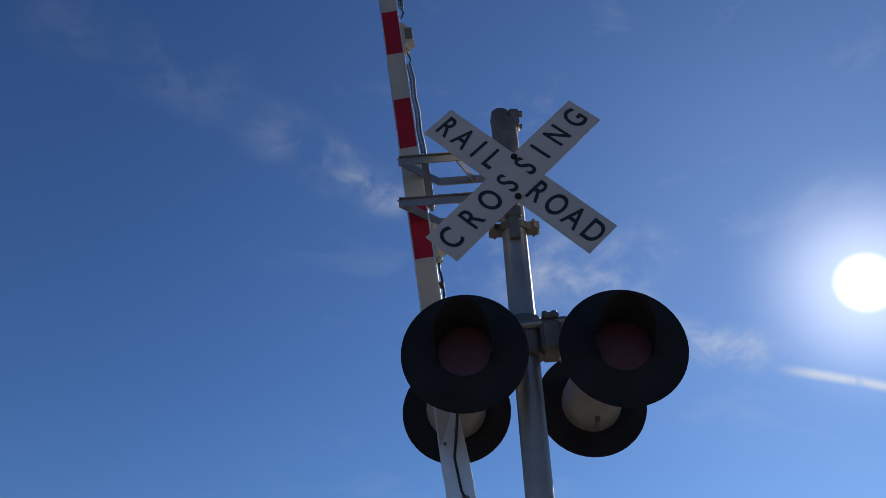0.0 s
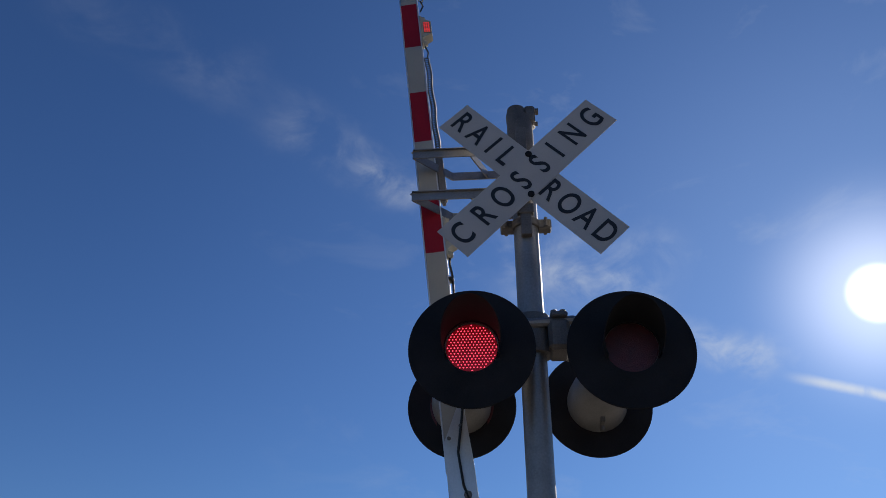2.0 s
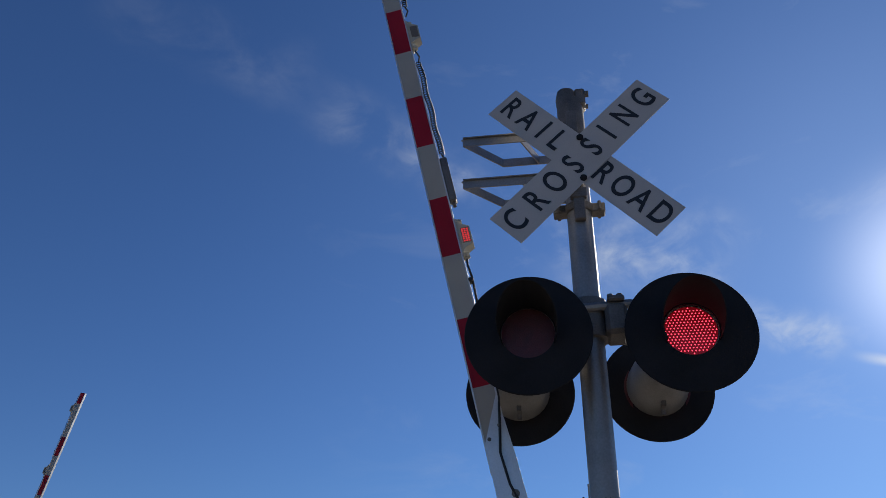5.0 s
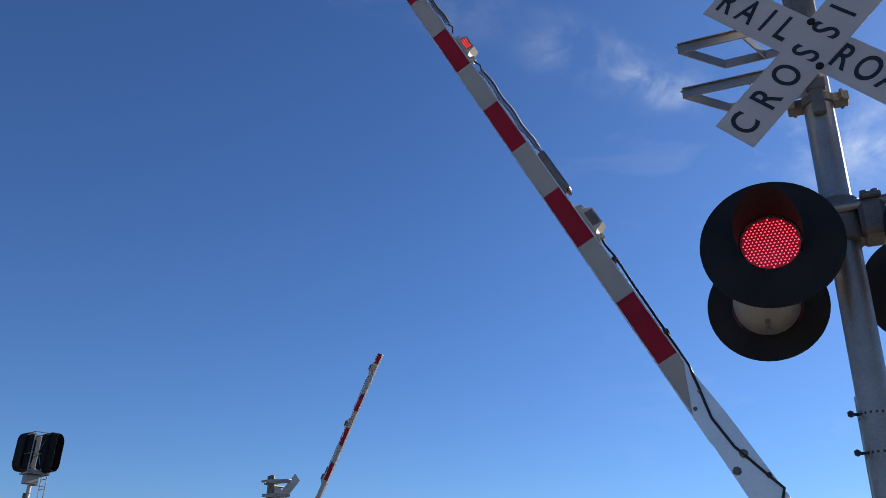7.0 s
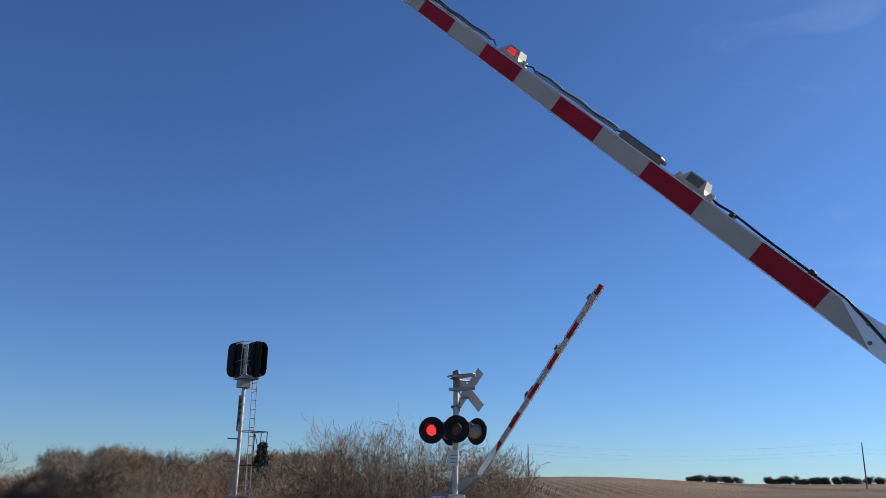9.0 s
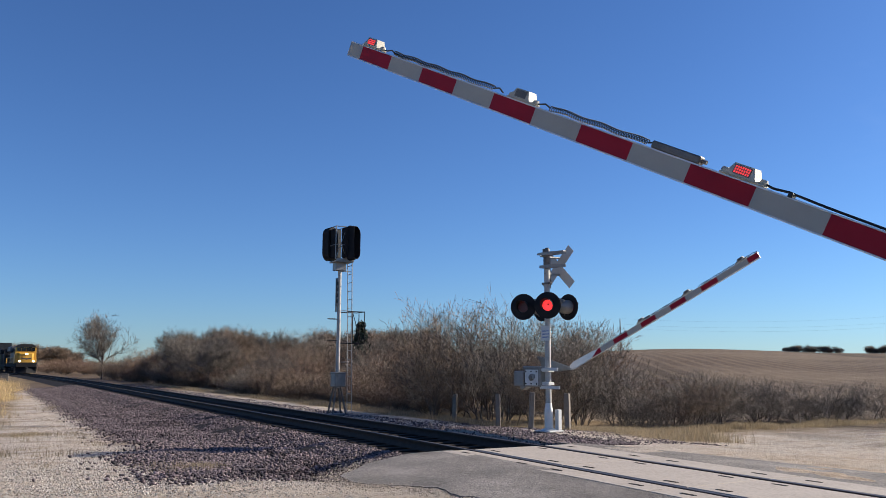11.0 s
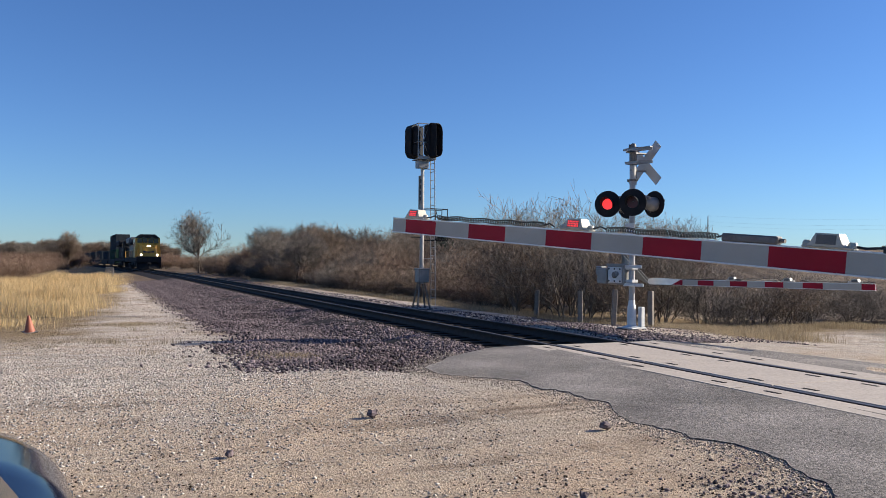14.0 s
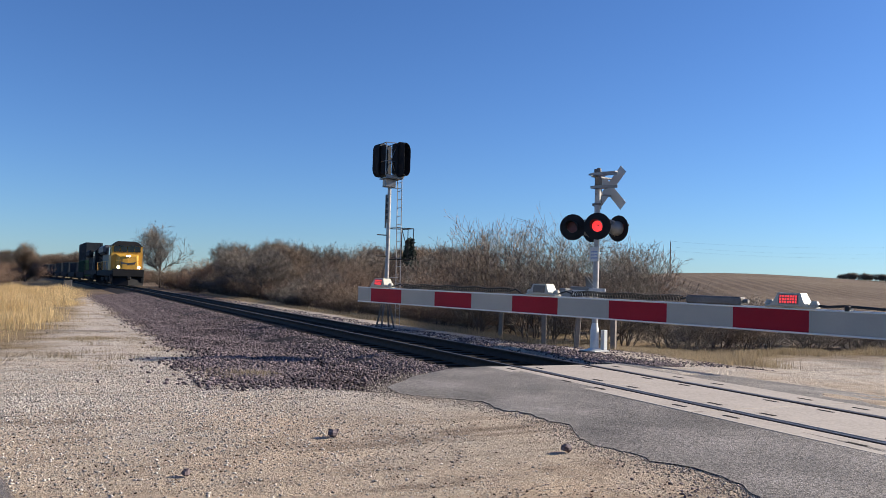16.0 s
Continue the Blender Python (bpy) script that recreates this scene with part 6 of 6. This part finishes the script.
def well_car(box_mats):
    root = thing("container_car", pose(0, 300, 0), "well car carrying shipping containers", "rail car", "train")
    part("car_body", Mesh().box((-1.45, 1.8, 0.55), (-1.3, 17.2, 1.35), 0, 0.03).box((1.3, 1.8, 0.55), (1.45, 17.2, 1.35), 0, 0.03).box((-1.3, 1.8, 0.35), (1.3, 17.2, 0.6), 0, 0.02)
         .box((-1.4, 0.3, 0.95), (1.4, 2.0, 1.3), 0, 0.05).box((-1.4, 17.0, 0.95), (1.4, 18.7, 1.3), 0, 0.05), DARKMETAL, root, "low dark well car body")
    z = 0.62
    for mat, h in box_mats:
        c = Mesh().box((-1.2, 2.6, z), (1.2, 16.4, z + h), 0, 0.03)
        cont = part("container", c, mat, root, "corrugated steel shipping container")
        ribs = Mesh()
        for k in range(34):
            for sx in (-1, 1):
                ribs.box((sx * 1.212 - 0.014, 2.8 + k * 0.4, z + 0.12), (sx * 1.212 + 0.014, 3.0 + k * 0.4, z + h - 0.12))
        for k in range(6):
            ribs.box((-1.1 + k * 0.4, 2.58, z + 0.1), (-0.92 + k * 0.4, 2.60, z + h - 0.1))
        part("corrugation", ribs, mat, cont, smooth=False)
        z += h + 0.02
    for y in (1.0, 18.0):
        b = part("bogie", Mesh().box((-1.1, y - 1.2, 0.35), (1.1, y + 1.2, 0.75), 0, 0.05), DARKMETAL, root)
        for yy in (y - 0.85, y + 0.85):
            part("axle", Mesh().lathe([(0.42, -0.80), (0.42, -0.68), (0.1, -0.66), (0.1, 0.66), (0.42, 0.68), (0.42, 0.80)], (0, yy, 0.42), (1, 0, 0), 16), STEEL, b)
    return root


TRAIN = [(locomotive(YELLOW, True), 0.0, 22.0), (locomotive(DARKMETAL, False), 22.6, 22.0)]
TRAIN_SIZE = 1.08
DOUBLE = [(GREENBOX, 2.6), (GREYBOX, 2.7)]
SINGLE = [(GREYBOX, 2.6)]
LOW = [(BLUEBOX, 2.4)]
START = 45.4
for kind in (DOUBLE, LOW, SINGLE, SINGLE, LOW, SINGLE, LOW, SINGLE, SINGLE, LOW, SINGLE, LOW):
    TRAIN.append((well_car(kind), START, 19.0))
    START += 19.4


# ---------------------------------------------------------------- what moves
def front_y(t):
    """How far off the train's front is."""
    return 95.0 + (16.0 - t) * 12.3


def motions():
    theta = [(0, 84.4), (3.2, 84.4), (4.1, 84.3), (4.7, 80.6), (5.3, 76.0), (5.5, 74.4), (6, 69.9), (6.5, 65.6), (7, 61.2), (7.5, 57.5), (8, 53.6), (8.5, 49.7), (9, 45.6), (9.5, 42.3),
             (10.6, 31.5), (11.8, 18.6), (12.1, 14.6), (12.5, 10.0), (13, 5.1), (13.5, 5.1), (14, 4.4), (14.5, 2.9), (15, 1.1), (15.5, 0.0), (16, 0.2)]
    walk(NEAR_ARM, [(t, pose(*GATE_PIVOT, a, 0, -0.9)) for t, a in theta])
    far = [(0, 82), (4.0, 82), (4.7, 79.0), (5.5, 74.8), (7, 65.0), (9, 48.8), (9.7, 41.5), (11.0, 24.6), (12.0, 12.6), (12.5, 5.8), (13, 3.2), (13.6, 1.5), (14.2, 0.2), (16, 0.0)]
    walk(FAR_ARM, [(t, pose(*FAR_PIVOT, a, 0, 0)) for t, a in far])
    # the lamps flash in turn: each shutter half slides behind the plate and back
    def flashes(start, period, lit, shift):
        """Rows of a part that stands at 0 while its lamp is dark and at shift while it is lit."""
        t = start - period * math.ceil(start / period)
        rows = [(0.0, pose(*(c * (t + lit > 0.02) for c in shift)))]
        while t < 16:
            for tt, on in ((t - 0.034, 0), (t, 1), (t + lit - 0.034, 1), (t + lit, 0)):
                if 0.02 < tt < 15.98:
                    rows.append((tt, pose(*(c * on for c in shift))))
            t += period
        rows.append((16.0, rows[-1][1]))
        return rows
    # left and right lamp of each mast: first start, period, time lit
    for lamps, beats in ((NEAR_LAMPS, ((0.58, 1.193, 0.55), (0.05, 1.193, 0.482))), (FAR_LAMPS, ((1.15, 1.2, 0.52), (0.55, 1.2, 0.52)))):
        for k, shutters in enumerate(lamps):
            for sh, side in shutters:
                walk(sh, flashes(*beats[k % 2], (0, 0.14 * side, 0)))
    # the two inner lights of the arm flash too: their diodes draw back behind the panel while dark
    for glows, start, period, lit in ((ARM_GLOWS[1], 0.54, 1.199, 0.56), (ARM_GLOWS[2], 1.14, 1.19, 0.65)):
        for glow, sx in glows:
            glow.matrix_basis = Matrix.Identity(4)
            walk(glow, [(t, pose(m.translation.x - sx * 0.012, 0, 0)) for t, m in flashes(start, period, lit, (sx * 0.012, 0, 0))])
    for ob, back, length in TRAIN:
        back, length = back * TRAIN_SIZE, length * TRAIN_SIZE
        ob.scale = (TRAIN_SIZE,) * 3
        rows = []
        for t in (0, 2, 4, 6, 8, 10, 12, 13, 14, 15, 16):
            y = front_y(t) + back
            x0, x1 = float(track_x(np.array(y))), float(track_x(np.array(y + length)))
            z0, z1 = float(track_z(y)), float(track_z(y + length))
            turn = math.degrees(math.atan2(x0 - x1, length))
            rows.append((t, pose(x0, y, z0, math.degrees(math.atan2(z1 - z0, length)), 0, turn)))
        walk(ob, rows)


motions()
